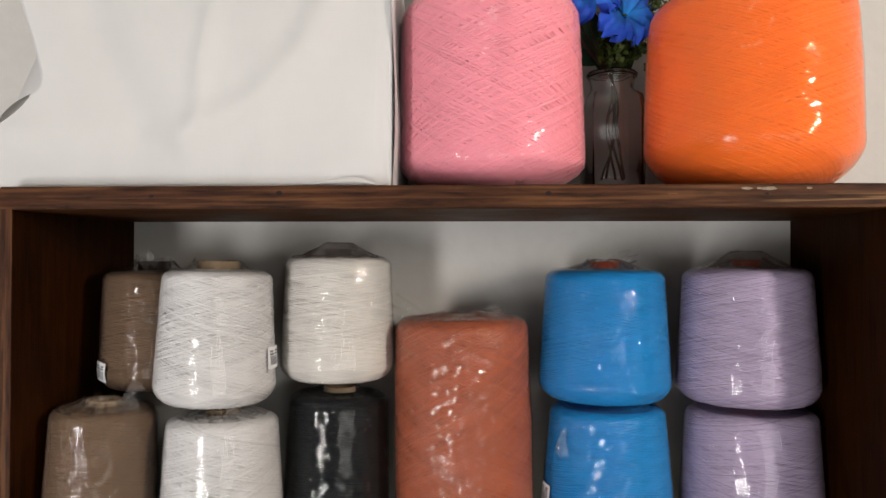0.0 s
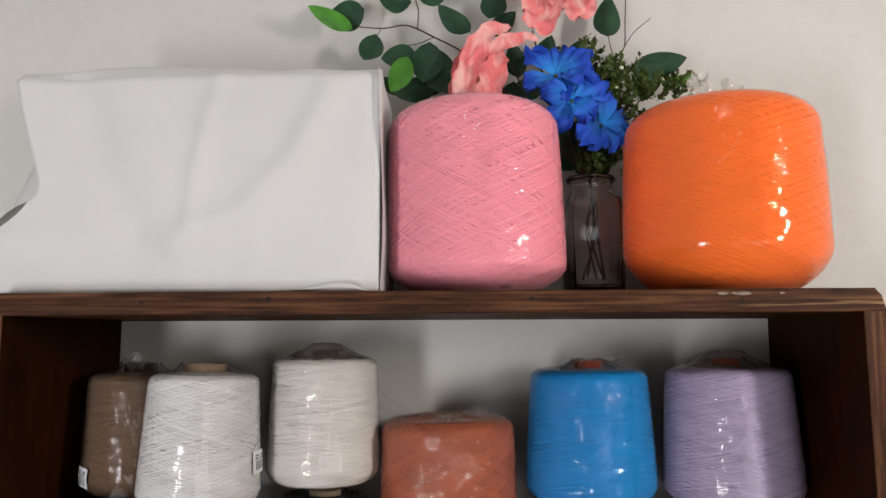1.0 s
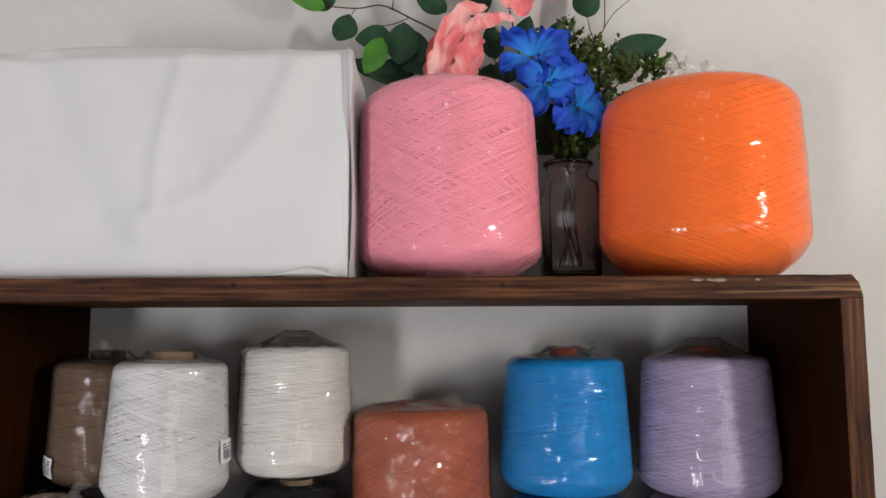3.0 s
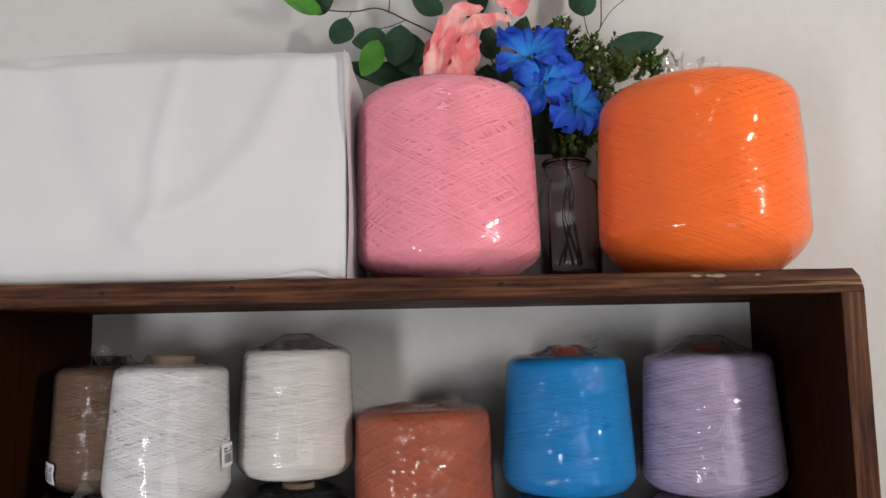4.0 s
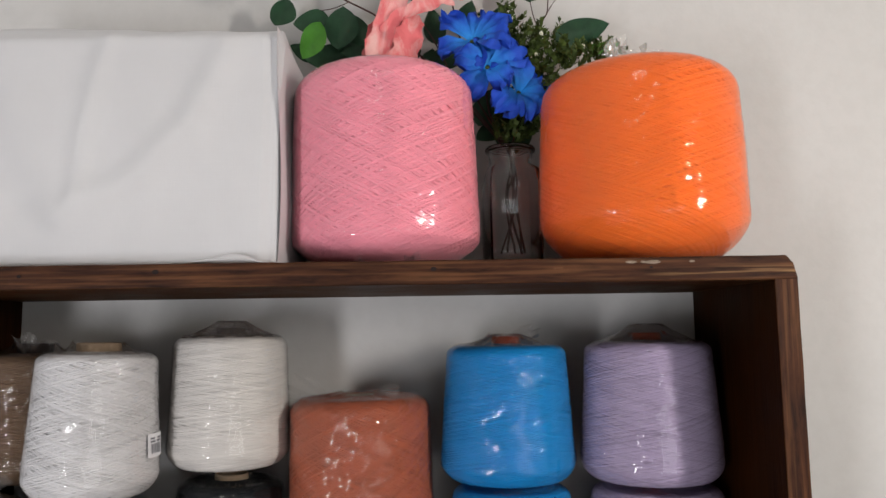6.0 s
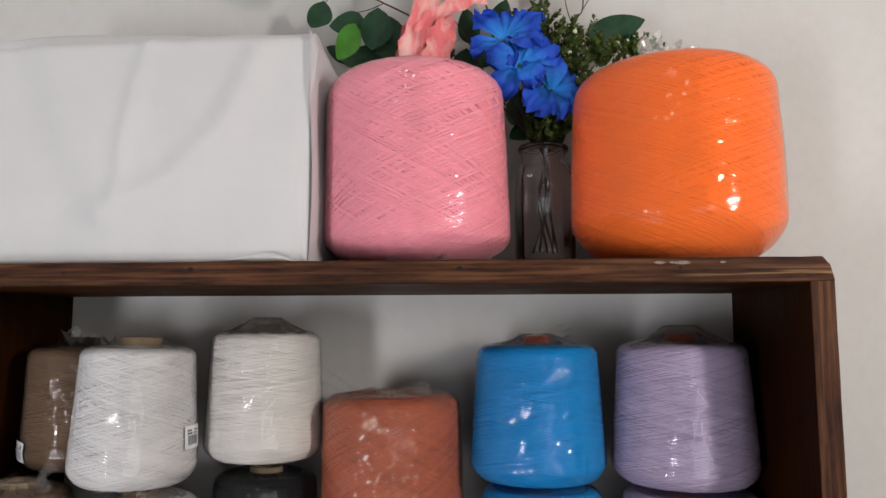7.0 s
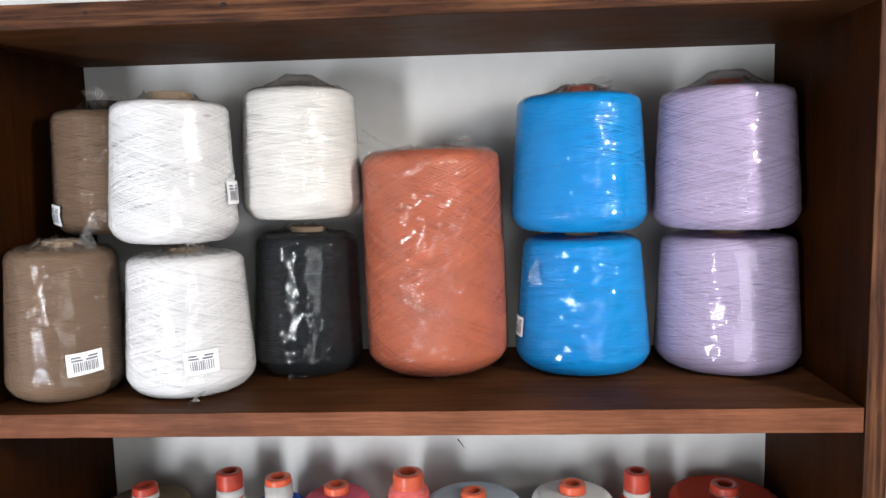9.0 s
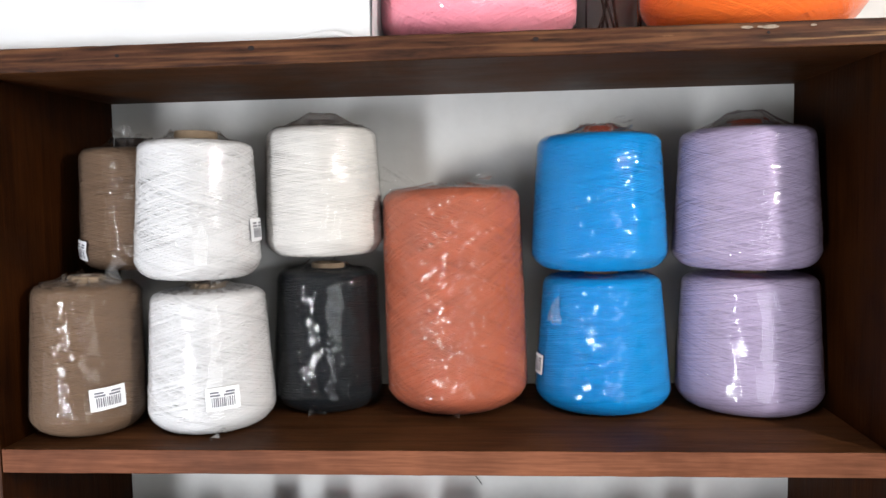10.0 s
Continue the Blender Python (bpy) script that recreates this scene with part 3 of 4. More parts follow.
orange_big, _ = yarn_cone("large orange yarn cone wrapped in clear film", 0.8895, 0.140, 1.705, 0.2515, 0.1305, 0.1225, Y_ORANGE, 12, 18, 0.0025, 0.98, (0.03, 0.004, M_CARD), M_FILM,
          0.002, 0.002, (0.055, 0.055), (0.05, 0.036), 0.002, (0, 0), 0, "large yarn cones", 0.5)
# middle shelf
B0, B1 = MID_Z + 0.003, 1.4305
blue_low, rad_bl = yarn_cone("bright blue yarn cone in clear film", 0.7165, 0.196, B0, 0.170, 0.0905, 0.0760, Y_BLUE, 21, 8, 0.0016, 0.62, HID, M_FILM_CRINKLE)
blue_up, _ = yarn_cone("bright blue yarn cone in clear film with red core", 0.713, 0.196, B1, 0.1715, 0.0900, 0.0785, Y_BLUE, 22, 10, 0.0016, 0.56, PLUG)
yarn_cone("lilac yarn cone in clear film", 0.9075, 0.192, B0, 0.169, 0.0935, 0.0830, Y_PURPLE, 23, 9, 0.0016, 0.56, HID, M_FILM_SOFT, 0.0016, 0.0025)
lilac_up, _ = yarn_cone("lilac yarn cone in clear film with red core", 0.9015, 0.188, B1, 0.174, 0.0925, 0.0810, Y_PURPLE, 24, 11, 0.0016, 0.52, PLUG, M_FILM_SOFT, 0.0016, 0.0025)
rust, _ = yarn_cone("tall rust brown yarn cone in crinkled film", 0.5215, 0.192, B0, 0.289, 0.0935, 0.0905, Y_BROWN, 25, 27, 0.0022, 0.62, (0.02, 0.004, M_CARD), M_FILM_DENSE,
          0.0016, 0.0036, (0.03, 0.026), (0.016, 0.018), 0.001, (0, -1.0), 0, "wrapped yarn cones", 1.0, wobble=0.05)
black, _ = yarn_cone("black yarn cone in shiny clear film", 0.341, 0.192, B0, 0.183, 0.0735, 0.0665, Y_BLACK, 26, 8, 0.0018, 0.7, HID, M_FILM, 0.0016, 0.003, lean=(0, 1.5))
# Red core drawn near-black, with the dimness under the film in its colour.
cream, _ = yarn_cone("cream yarn cone in clear film with red core", 0.3455, 0.182, 1.4545, 0.165, 0.0785, 0.0710, Y_CREAM, 27, 7, 0.0013, 0.72, (0.0185, 0.012, M_NEAR_BLACK), M_FILM, 0.002, 0.003)
white_low, rad_wl = yarn_cone("white yarn cone with a paper label", 0.2095, 0.109, B0, 0.1675, 0.0795, 0.0690, Y_WHITE, 28, 17, 0.0021, 0.74, HID, M_FILM_SOFT, 0.0012, 0.002)
white_up, rad_wu = yarn_cone("white yarn cone with cardboard core", 0.1985, 0.110, 1.4345, 0.1665, 0.0775, 0.0680, Y_WHITE, 29, 17, 0.0021, 0.7, CARD, M_FILM_SOFT, 0.0012, 0.002,
                             (0.018, 0.022), (0.010, 0.010), 0, (0, 1.2))
tan_low, rad_tl = yarn_cone("taupe yarn cone with a paper label in film", 0.0545, 0.088, B0, 0.180, 0.0690, 0.0620, Y_TAN, 30, 11, 0.0017, 0.7, HID, M_FILM, 0.002, 0.003, lean=(0, 2.2))
tan_up, rad_tu = yarn_cone("taupe yarn cone tucked behind the white one", 0.082, 0.178, 1.440, 0.158, 0.0690, 0.0660, Y_TAN, 31, 11, 0.0017, 0.7, (0.022, 0.016, M_NEAR_BLACK), M_FILM, 0.002, 0.003,
                           (0.018, 0.022), (0.010, 0.012), 0, (0, 1.0))


def film_tuft(cone, p, direction, length, spread, seed, mat=None):
    """A loose gathered end of the wrapping film."""
    rng = random.Random(seed)
    n, m = 12, 22
    pts = np.zeros((n, m, 3))
    d = Vector(direction).normalized()
    u = d.orthogonal().normalized()
    w = d.cross(u)
    for i in range(n):
        t = i / (n - 1)
        for j in range(m):
            v = j / (m - 1) * 2 - 1
            r = spread * (0.15 + 0.85 * t ** 0.8)
            q = Vector(p) + d * length * t * (1 - 0.25 * v * v + 0.05 * math.sin(v * 8 + seed)) + u * (v * r) + w * (r * 0.22 * math.sin(v * 7 + seed * 1.7 + t * 2) * (0.3 + t))
            q += Vector((noise.noise(q * 90), noise.noise(q * 90 + Vector((5, 0, 0))), noise.noise(q * 90 + Vector((0, 5, 0))))) * 0.004 * t
            pts[i, j] = q
    return mesh_part("wrap_end", grid_mesh(pts), mat or M_FILM_MILKY, cone, "loose gathered end of the film")


def film_tent(cone, z, radius, rise, seed, mat=None):
    """Film drawn up from the rim of a cone over its core, in radial folds."""
    n, m = 16, 72
    pts = np.zeros((n, m, 3))
    for i in range(n):
        t = i / (n - 1)
        for j in range(m):
            a = 2 * math.pi * j / m
            r = radius * (1 - t * 0.97)
            fold = 0.0016 * math.sin(a * 11 + seed + 2 * t) + 0.0012 * math.sin(a * 19 + seed * 2)
            bulge = noise.noise(Vector((r * math.cos(a) * 50 + seed, r * math.sin(a) * 50, seed)))
            h = rise * (0.35 * t + 0.65 * min(1.0, t / 0.72) ** 2) + (fold + 0.0022 * bulge) * math.sin(math.pi * min(1.0, t * 1.05))
            pts[i, j] = (r * math.cos(a), r * math.sin(a), z + h)
    return mesh_part("wrap_end", grid_mesh(pts, wrap_v=True), mat or M_FILM_TENT, cone, "film drawn up over the core")


def aim(cone, wx, wy):
    p = cone.matrix_world.translation
    return math.atan2(wy - p.y, wx - p.x)


sticker(tan_low, rad_tl, 0.180, radians(-43), 0.049, 0.042, 0.027, 0.0042, 0.07)
sticker(white_low, rad_wl, 0.1675, radians(-60), 0.046, 0.040, 0.027, 0.0036, 0.03)
sticker(white_up, rad_wu, 0.1665, radians(-2), 0.058, 0.036, 0.028, 0.0036)
sticker(blue_low, rad_bl, 0.166, radians(-166), 0.055, 0.03, 0.026, 0.0036)
sticker(tan_up, rad_tu, 0.158, radians(-128), 0.026, 0.024, 0.026, 0.0045, -0.12)


film_tuft(orange_big, (-0.012, 0.0, 0.240), (-0.15, 0.1, 1), 0.066, 0.036, 1, M_FILM_HAZY)
film_tuft(orange_big, (0.010, 0.01, 0.240), (0.5, 0.0, 1), 0.052, 0.040, 2, M_FILM_HAZY)
film_tuft(orange_big, (0.0, 0.0, 0.246), (1.0, 0.0, 0.18), 0.085, 0.030, 31, M_FILM_MILKY)
film_tuft(pink_big, (-0.02, -0.075, 0.004), (-0.4, -1, 0.05), 0.02, 0.03, 3)
film_tuft(pink_big, (0.03, -0.075, 0.004), (0.5, -1, 0.05), 0.02, 0.025, 4)
film_tuft(rust, (-0.04, 0.0, 0.286), (-0.9, 0.2, 0.42), 0.065, 0.022, 5)
film_tuft(rust, (0.0, -0.02, 0.288), (0.7, -0.2, 0.10), 0.06, 0.02, 6)
film_tuft(rust, (0.0, -0.07, 0.003), (0.1, -0.6, -0.02), 0.016, 0.012, 15)
film_tuft(blue_up, (0.0, 0.015, 0.180), (0.7, 0.1, 0.16), 0.05, 0.016, 7)
film_tuft(blue_low, (-0.062, -0.055, 0.150), (-0.25, -0.5, -0.8), 0.04, 0.014, 9)
film_tent(cream, 0.1645, 0.0655, 0.022, 12)
film_tent(lilac_up, 0.1735, 0.0745, 0.026, 21, M_FILM_MILKY)
film_tent(blue_up, 0.171, 0.070, 0.017, 22, M_FILM_MILKY)
film_tent(tan_low, 0.1795, 0.056, 0.012, 23, M_FILM_MILKY)
film_tent(white_low, 0.167, 0.060, 0.012, 24, M_FILM_MILKY)
film_tuft(tan_low, (0.02, -0.01, 0.182), (0.5, -0.2, 0.25), 0.04, 0.03, 14)
film_tuft(tan_up, (0.0, -0.02, 0.16), (0.3, -0.1, 0.5), 0.028, 0.03, 16)
film_tuft(white_up, (0.04, -0.06, 0.004), (0.7, -0.5, -0.05), 0.016, 0.014, 17)
film_tuft(white_low, (0.03, -0.066, 0.005), (0.3, -0.8, -0.02), 0.014, 0.012, 18)
film_tuft(black, (0.0, -0.05, 0.003), (0, -1, -0.02), 0.016, 0.03, 19)


# ---- small cones on the shelf below ----
def small_cone(label, x, y, top, rb, rt, mat, seed, core_r, core_h, core_mat, collar=None):
    z0 = LOW_Z + 0.002
    h = top - z0
    cone = thing("thread_cone", label, "thread cone", pose(x, y, z0), "thread cones on the lower shelf")
    rng = np.random.default_rng(seed)
    radius = silhouette(h, rb, rt, (0.012, 0.014), (0.012, 0.012))
    r1 = float(radius(1))
    prof = [(core_r, 0.003), (float(radius(0)), 0.0)] + [(float(radius(s)), s * h) for s in np.linspace(0.02, 0.99, 20)]
    n = max(6, int((r1 - core_r) / 0.0032))
    for k in range(n * 2 + 1):
        f = k / (n * 2)
        prof.append((r1 + (core_r - r1) * f, h + 0.004 * f + (0.0007 if k % 2 else -0.0005)))
    mesh_part("yarn_body", lathe(prof, 56), mat, cone)
    tagged(mesh_part("winding", strands(radius, h, 11, 0.0014, 0.3, rng), mat, cone), kind="stuff")
    t = 0.0035
    cp = [(core_r * 1.2, 0), (core_r, h), (core_r * 0.97, h + core_h - 0.002), (core_r * 0.93, h + core_h), (core_r * 0.55, h + core_h + 0.0005), (core_r * 0.5, h + core_h - 0.003), (core_r * 0.45, h * 0.7), (0.0004, h * 0.7)]
    mesh_part("core", lathe(cp, 32), core_mat, cone)
    if collar:
        mesh_part("collar", lathe([(core_r * 1.02, h + 0.001), (core_r * 1.045, h + 0.002), (core_r * 1.03, h + core_h * collar[1]), (core_r * 0.99, h + core_h * collar[1])], 32), collar[0], cone, "bare paper band of the core")
    return cone


Y_OLIVE = yarn("olive_yarn", (0.13, 0.095, 0.05))
Y_GREYWHITE = yarn("pale_grey_yarn", (0.55, 0.55, 0.52), 0.8)
Y_COBALT = yarn("cobalt_yarn", (0.02, 0.09, 0.50))
Y_MAGENTA = yarn("magenta_yarn", (0.70, 0.11, 0.19))
Y_SALMON = yarn("salmon_yarn", (0.75, 0.16, 0.15))
Y_PALEBLUE = yarn("pale_blue_yarn", (0.46, 0.53, 0.62), 0.75)
Y_RED = yarn("red_yarn", (0.56, 0.050, 0.016))
M_GREY_CARD = plain("grey_card", (0.42, 0.41, 0.40), 0.8, 0.15, 50)
M_RED_DULL = plain("dull_red_plastic", (0.40, 0.045, 0.025), 0.4, 0.3, 40)
M_RED_LIGHT = plain("orange_red_plastic", (0.60, 0.10, 0.045), 0.35, 0.2, 30)
small_cone("olive brown thread cone with red core", 0.092, 0.195, 1.050, 0.070, 0.062, Y_OLIVE, 51, 0.018, 0.022, M_RED_DULL, (M_GREY_CARD, 0.5))
small_cone("dull red thread cone", 0.166, 0.150, 1.034, 0.050, 0.034, Y_SALMON, 52, 0.018, 0.016, M_RED_LIGHT)
small_cone("pale grey thread cone with tall red core", 0.213, 0.205, 1.052, 0.040, 0.024, Y_GREYWHITE, 53, 0.019, 0.036, M_RED_DULL, (M_GREY_CARD, 0.35))
small_cone("cobalt blue thread cone with pale core", 0.287, 0.195, 1.050, 0.050, 0.036, Y_COBALT, 54, 0.019, 0.034, M_RED_LIGHT, (M_GREY_CARD, 0.75))
small_cone("magenta pink thread cone", 0.370, 0.195, 1.058, 0.052, 0.046, Y_MAGENTA, 55, 0.018, 0.014, M_RED_LIGHT)
small_cone("salmon pink slim thread cone", 0.472, 0.200, 1.070, 0.040, 0.028, Y_SALMON, 56, 0.022, 0.018, M_RED_LIGHT)
small_cone("pale blue thread cone", 0.564, 0.190, 1.052, 0.078, 0.068, Y_PALEBLUE, 57, 0.018, 0.013, M_RED_LIGHT)
small_cone("white thread cone with orange core", 0.702, 0.195, 1.058, 0.066, 0.056, Y_WHITE, 58, 0.019, 0.015, M_RED_LIGHT)
small_cone("slim red thread cone with worn red core", 0.794, 0.210, 1.048, 0.036, 0.024, Y_RED, 59, 0.018, 0.036, M_RED_DULL, (M_GREY_CARD, 0.25))
small_cone("slim red thread cone", 0.815, 0.150, 1.034, 0.038, 0.024, Y_RED, 60, 0.018, 0.018, M_RED)
small_cone("broad red thread cone", 0.912, 0.198, 1.054, 0.084, 0.074, Y_RED, 61, 0.020, 0.016, M_RED_DULL, (M_GREY_CARD, 0.3))


# ---- folded white cloth on the top board ----
def cloth_left(z):
    return float(np.interp(z, [1.702, 1.734, 1.769, 1.793, 1.803, 1.812, 1.82, 1.828, 1.845, 1.894, 1.937, 1.99], [-0.046, -0.047, -0.044, -0.037, -0.030, -0.019, -0.004, 0.005, 0.006, -0.009, -0.023, -0.036]))


def ridge(u, v, pts, w):
    """A soft crease along a bent line in the plane of the cloth."""
    best = 1e9
    for (ax, az), (bx, bz) in zip(pts, pts[1:]):
        d = np.array([bx - ax, bz - az])
        k = max(0, min(1, ((u - ax) * d[0] + (v - az) * d[1]) / (d @ d)))
        best = min(best, math.hypot(u - ax - k * d[0], v - az - k * d[1]))
    return math.exp(-(best / w) ** 2)


def cloth_mesh():
    nx, loop = 90, []
    for k in range(60):
        loop.append(("front", k / 59))
    for k in range(1, 24):
        loop.append(("top", k / 23))
    for k in range(1, 12):
        loop.append(("back", k / 11))
    pts = np.zeros((nx, len(loop), 3))
    for i in range(nx):
        u = i / (nx - 1)
        for j, (side, f) in enumerate(loop):
            crest = 0.030 * math.exp(-((u - 0.32) / 0.3) ** 2)
            if side == "front":
                z = TOP_Z + 0.002 + f * 0.284
                x0 = cloth_left(z)
                x = x0 + (0.4385 - x0) * u
                y = 0.030 + 0.010 * f
                y -= 0.014 * math.exp(-((z - 1.76) / 0.035) ** 2) * math.exp(-(u / 0.22) ** 2)
                y += 0.010 * ridge(x, z, [(0.04, 1.98), (0.075, 1.90), (0.10, 1.84), (0.13, 1.78)], 0.03)
                y -= 0.010 * ridge(x, z, [(0.19, 1.765), (0.28, 1.81), (0.335, 1.87), (0.375, 1.96)], 0.022)
                y -= 0.006 * ridge(x, z, [(0.205, 1.79), (0.208, 1.86), (0.222, 1.93), (0.236, 1.985)], 0.013)
                y += 0.003 * noise.noise(Vector((x * 9, z * 9, 3))) + 0.0012 * noise.noise(Vector((x * 30, z * 30, 5)))
                y += 0.012 * max(0, (f - 0.955) / 0.045) ** 2
            elif side == "top":
                z = 1.990 + crest * math.sin(f * math.pi * 0.62) + 0.008 * (1 - (1 - min(1, f * 5)) ** 2)
                x0 = cloth_left(1.985) + 0.045 * f
                x = x0 + (0.4385 - 0.012 * f - x0) * u
                y = 0.052 + f * 0.16
                z += 0.004 * noise.noise(Vector((x * 14, y * 20, 1)))
            else:
                z = 1.998 + crest * math.sin(math.pi * 0.62) - f * 0.285
                z = max(z, TOP_Z + 0.002)
                x0 = cloth_left(1.985) + 0.045
                x = x0 + (0.428 - x0) * u
                y = 0.212 + 0.01 * math.sin(f * 3)
            if u > 0.97:
                y += 0.004 if side == "front" else 0
            pts[i, j] = (x, y, z)
    me = grid_mesh(pts)
    bm = bmesh.new()
    bm.from_mesh(me)
    bm.verts.ensure_lookup_table()
    n = len(loop)
    bm.faces.new([bm.verts[j] for j in range(n)])
    bm.faces.new([bm.verts[(nx - 1) * n + j] for j in reversed(range(n))])
    for i in range(nx - 1):
        bm.faces.new([bm.verts[i * n], bm.verts[i * n + n - 1], bm.verts[(i + 1) * n + n - 1], bm.verts[(i + 1) * n]])
    return bm


cloth = thing("folded_cloth", "folded white cotton cloth standing on the top board", "cloth")
part("cloth_body", cloth_mesh(), M_CLOTH, cloth)


def flap(x0, x1, y, z0, rise, curl):
    pts = np.zeros((24, 8, 3))
    for i in range(24):
        u = i / 23
        for j in range(8):
            v = j / 7
            lift = rise * math.sin(math.pi * u ** 2.2) ** 1.2
            pts[i, j] = (x0 + (x1 - x0) * u, y - 0.006 * math.sin(v * math.pi) - 0.002 * u, z0 + 0.0008 + lift * (1 - v) + curl * v * math.sin(u * 6) * 0.2)
    return grid_mesh(pts)


mesh_part("hem", flap(0.30, 0.428, 0.024, TOP_Z + 0.0005, 0.011, 0.006), M_CLOTH, cloth, "turned-up hem of the cloth")
# the outer layer of the cloth hangs a little beyond the fold
pts = np.zeros((20, 10, 3))
for i in range(20):
    for j in range(10):
        f, g = i / 19, j / 9
        pts[i, j] = (0.4400 + 0.003 * math.sin(f * 5) - 0.006 * g + 0.004 * g * math.sin(f * 9), 0.036 + 0.18 * g, TOP_Z + 0.002 + 0.285 * f)
mesh_part("side_fold", grid_mesh(pts), M_CLOTH, cloth)


# ---- vase with artificial flowers ----
VX, VY = 0.727, 0.215


def vase_mesh():
    outer = [(0.030, 0.0), (0.0375, 0.004), (0.039, 0.03), (0.039, 0.125), (0.036, 0.142), (0.030, 0.152), (0.031, 0.166), (0.035, 0.172)]
    inner = [(0.031, 0.171), (0.0275, 0.160), (0.027, 0.152), (0.033, 0.140), (0.0355, 0.124), (0.0355, 0.016), (0.028, 0.012), (0.001, 0.012)]
    prof = [(0.001, 0.0)] + outer + inner
    n = 64
    pts = np.zeros((n, len(prof), 3))
    for i in range(n):
        a = i / n * math.tau
        q = 1.0 / max(abs(math.cos(a)), abs(math.sin(a)))
        k = (1 + (q - 1) * 0.72)
        for j, (r, z) in enumerate(prof):
            kk = k if z < 0.145 else 1.0
            pts[i, j] = (r * kk * math.cos(a), r * kk * math.sin(a), z)
    return grid_mesh(pts, wrap_u=True)


vase = thing("glass_vase", "clear square glass vase holding artificial flowers", "vase", pose(VX, VY, TOP_Z + 0.001, 0, 0, 8))
mesh_part("glass_body", vase_mesh(), M_GLASS, vase)

mesh_part("rim", lathe([(0.0305, 0.168), (0.0345, 0.1695), (0.0362, 0.1735), (0.0345, 0.1765), (0.0312, 0.1745), (0.0305, 0.168)], 48), M_GLASS, vase, "rounded glass rim")
bouquet = thing("artificial_flowers", "artificial bouquet of blue and pink flowers with green leaves", "artificial flowers", pose(VX, VY, TOP_Z + 0.016))
B = Vector((VX, VY, TOP_Z + 0.016))


def at(px, py, y):
    """A place given on a sheet 0.2 m behind the shelf's front, moved to the depth y along the line of sight from a standing viewer."""
    p = Vector((0.337 + (px - 570) * 0.000825, 0.2, 2.144 - py * 0.00086))
    e = Vector((0.571, -0.86, 1.672))
    q = e + (p - e) * ((y + 0.86) / 1.06)
    return Vector((-0.0165 + 1.008 * q.x + 0.0045 * q.z, q.y - 0.007, -0.0215 + 0.001 * q.x + 1.0135 * q.z))


def leaf(px, py, length, direction, y, light=False, wide=0.62, tip_y=0.0, curl=0.12, seed=0):
    """A pointed oval leaf round its middle; direction in degrees, 0 to the right, 90 up."""
    L = length * 0.00083
    n, m = 12, 7
    pts = np.zeros((n, m, 3))
    rng = random.Random(seed + int(px * 7 + py))
    cup = rng.uniform(-0.25, 0.25)
    for i in range(n):
        t = i / (n - 1)
        w = wide * L * 0.5 * (math.sin(math.pi * t ** 0.85) ** 0.72 if 0 < t < 1 else 0.012)
        for j in range(m):
            v = j / (m - 1) * 2 - 1
            pts[i, j] = ((t - 0.5) * L, -curl * L * (t - 0.5) ** 2 * 2 + abs(v) * w * 0.28 + cup * w * v * 0.6 + 0.001 * math.sin(9 * t + 4 * v), v * w)
    ob = mesh_part("leaf", grid_mesh(pts), M_LEAF_LIGHT if light else M_LEAF, bouquet, "bright green leaf" if light else "")
    a = radians(direction)
    p = at(px, py, y) - B
    ob.matrix_local = Matrix.Translation(p) @ Euler((rng.uniform(-0.25, 0.25), 0, 0)).to_matrix().to_4x4() @ Matrix.Rotation(-a, 4, "Y") @ Matrix.Rotation(tip_y, 4, "Z")
    return ob


def stem(points, r0, r1, mat=M_STEM, name="branch"):
    ps = [at(*p) - B if len(p) == 3 and p[0] > 5 else Vector(p) for p in points]
    fine = []
    for k in range(len(ps) - 1):
        a, b, c, d = ps[max(k - 1, 0)], ps[k], ps[k + 1], ps[min(k + 2, len(ps) - 1)]
        for s in range(5):
            t = s / 5
            fine.append(0.5 * ((2 * b) + (c - a) * t + (2 * a - 5 * b + 4 * c - d) * t * t + (3 * b - a - 3 * c + d) * t ** 3))
    fine.append(ps[-1])
    return part(name, tube(fine, r0, r1), mat, bouquet)


FOOT = [(-0.016, -0.008, 0.006), (0.012, -0.014, 0.006), (0.018, 0.006, 0.006), (-0.006, 0.014, 0.006), (0.004, -0.004, 0.006)]
NECK = (0.0, 0.0, 0.15)
stem([FOOT[1], (-0.006, 0.0, 0.09), NECK, (905, 175, 0.235), (835, 105, 0.235), (770, 68, 0.235), (722, 46, 0.24), (680, 50, 0.24), (632, 46, 0.24), (612, 40, 0.24)], 0.0019, 0.0008)
stem([(740, 55, 0.24), (742, 20, 0.245), (737, 0, 0.25), (735, -40, 0.25)], 0.0010, 0.0007)
stem([(770, 68, 0.235), (745, 78, 0.235), (722, 82, 0.235)], 0.0008, 0.0006)
stem([(675, 50, 0.24), (668, 62, 0.235)], 0.0007, 0.0006)
stem([FOOT[2], (0.004, 0.002, 0.09), NECK, (1030, 240, 0.24), (1065, 170, 0.245), (1090, 113, 0.25), (1107, 92, 0.252), (1110, 40, 0.255), (1114, -25, 0.255)], 0.0016, 0.0007)
stem([(1107, 92, 0.252), (1125, 66, 0.252), (1155, 42, 0.25)], 0.0008, 0.0005)
stem([(1090, 113, 0.25), (1083, 92, 0.248), (1079, 68, 0.245)], 0.0008, 0.0006)
stem([FOOT[0], (0.006, 0.003, 0.08), NECK, (960, 220, 0.24), (905, 120, 0.245), (862, 75, 0.25), (838, 68, 0.25)], 0.0016, 0.0007)
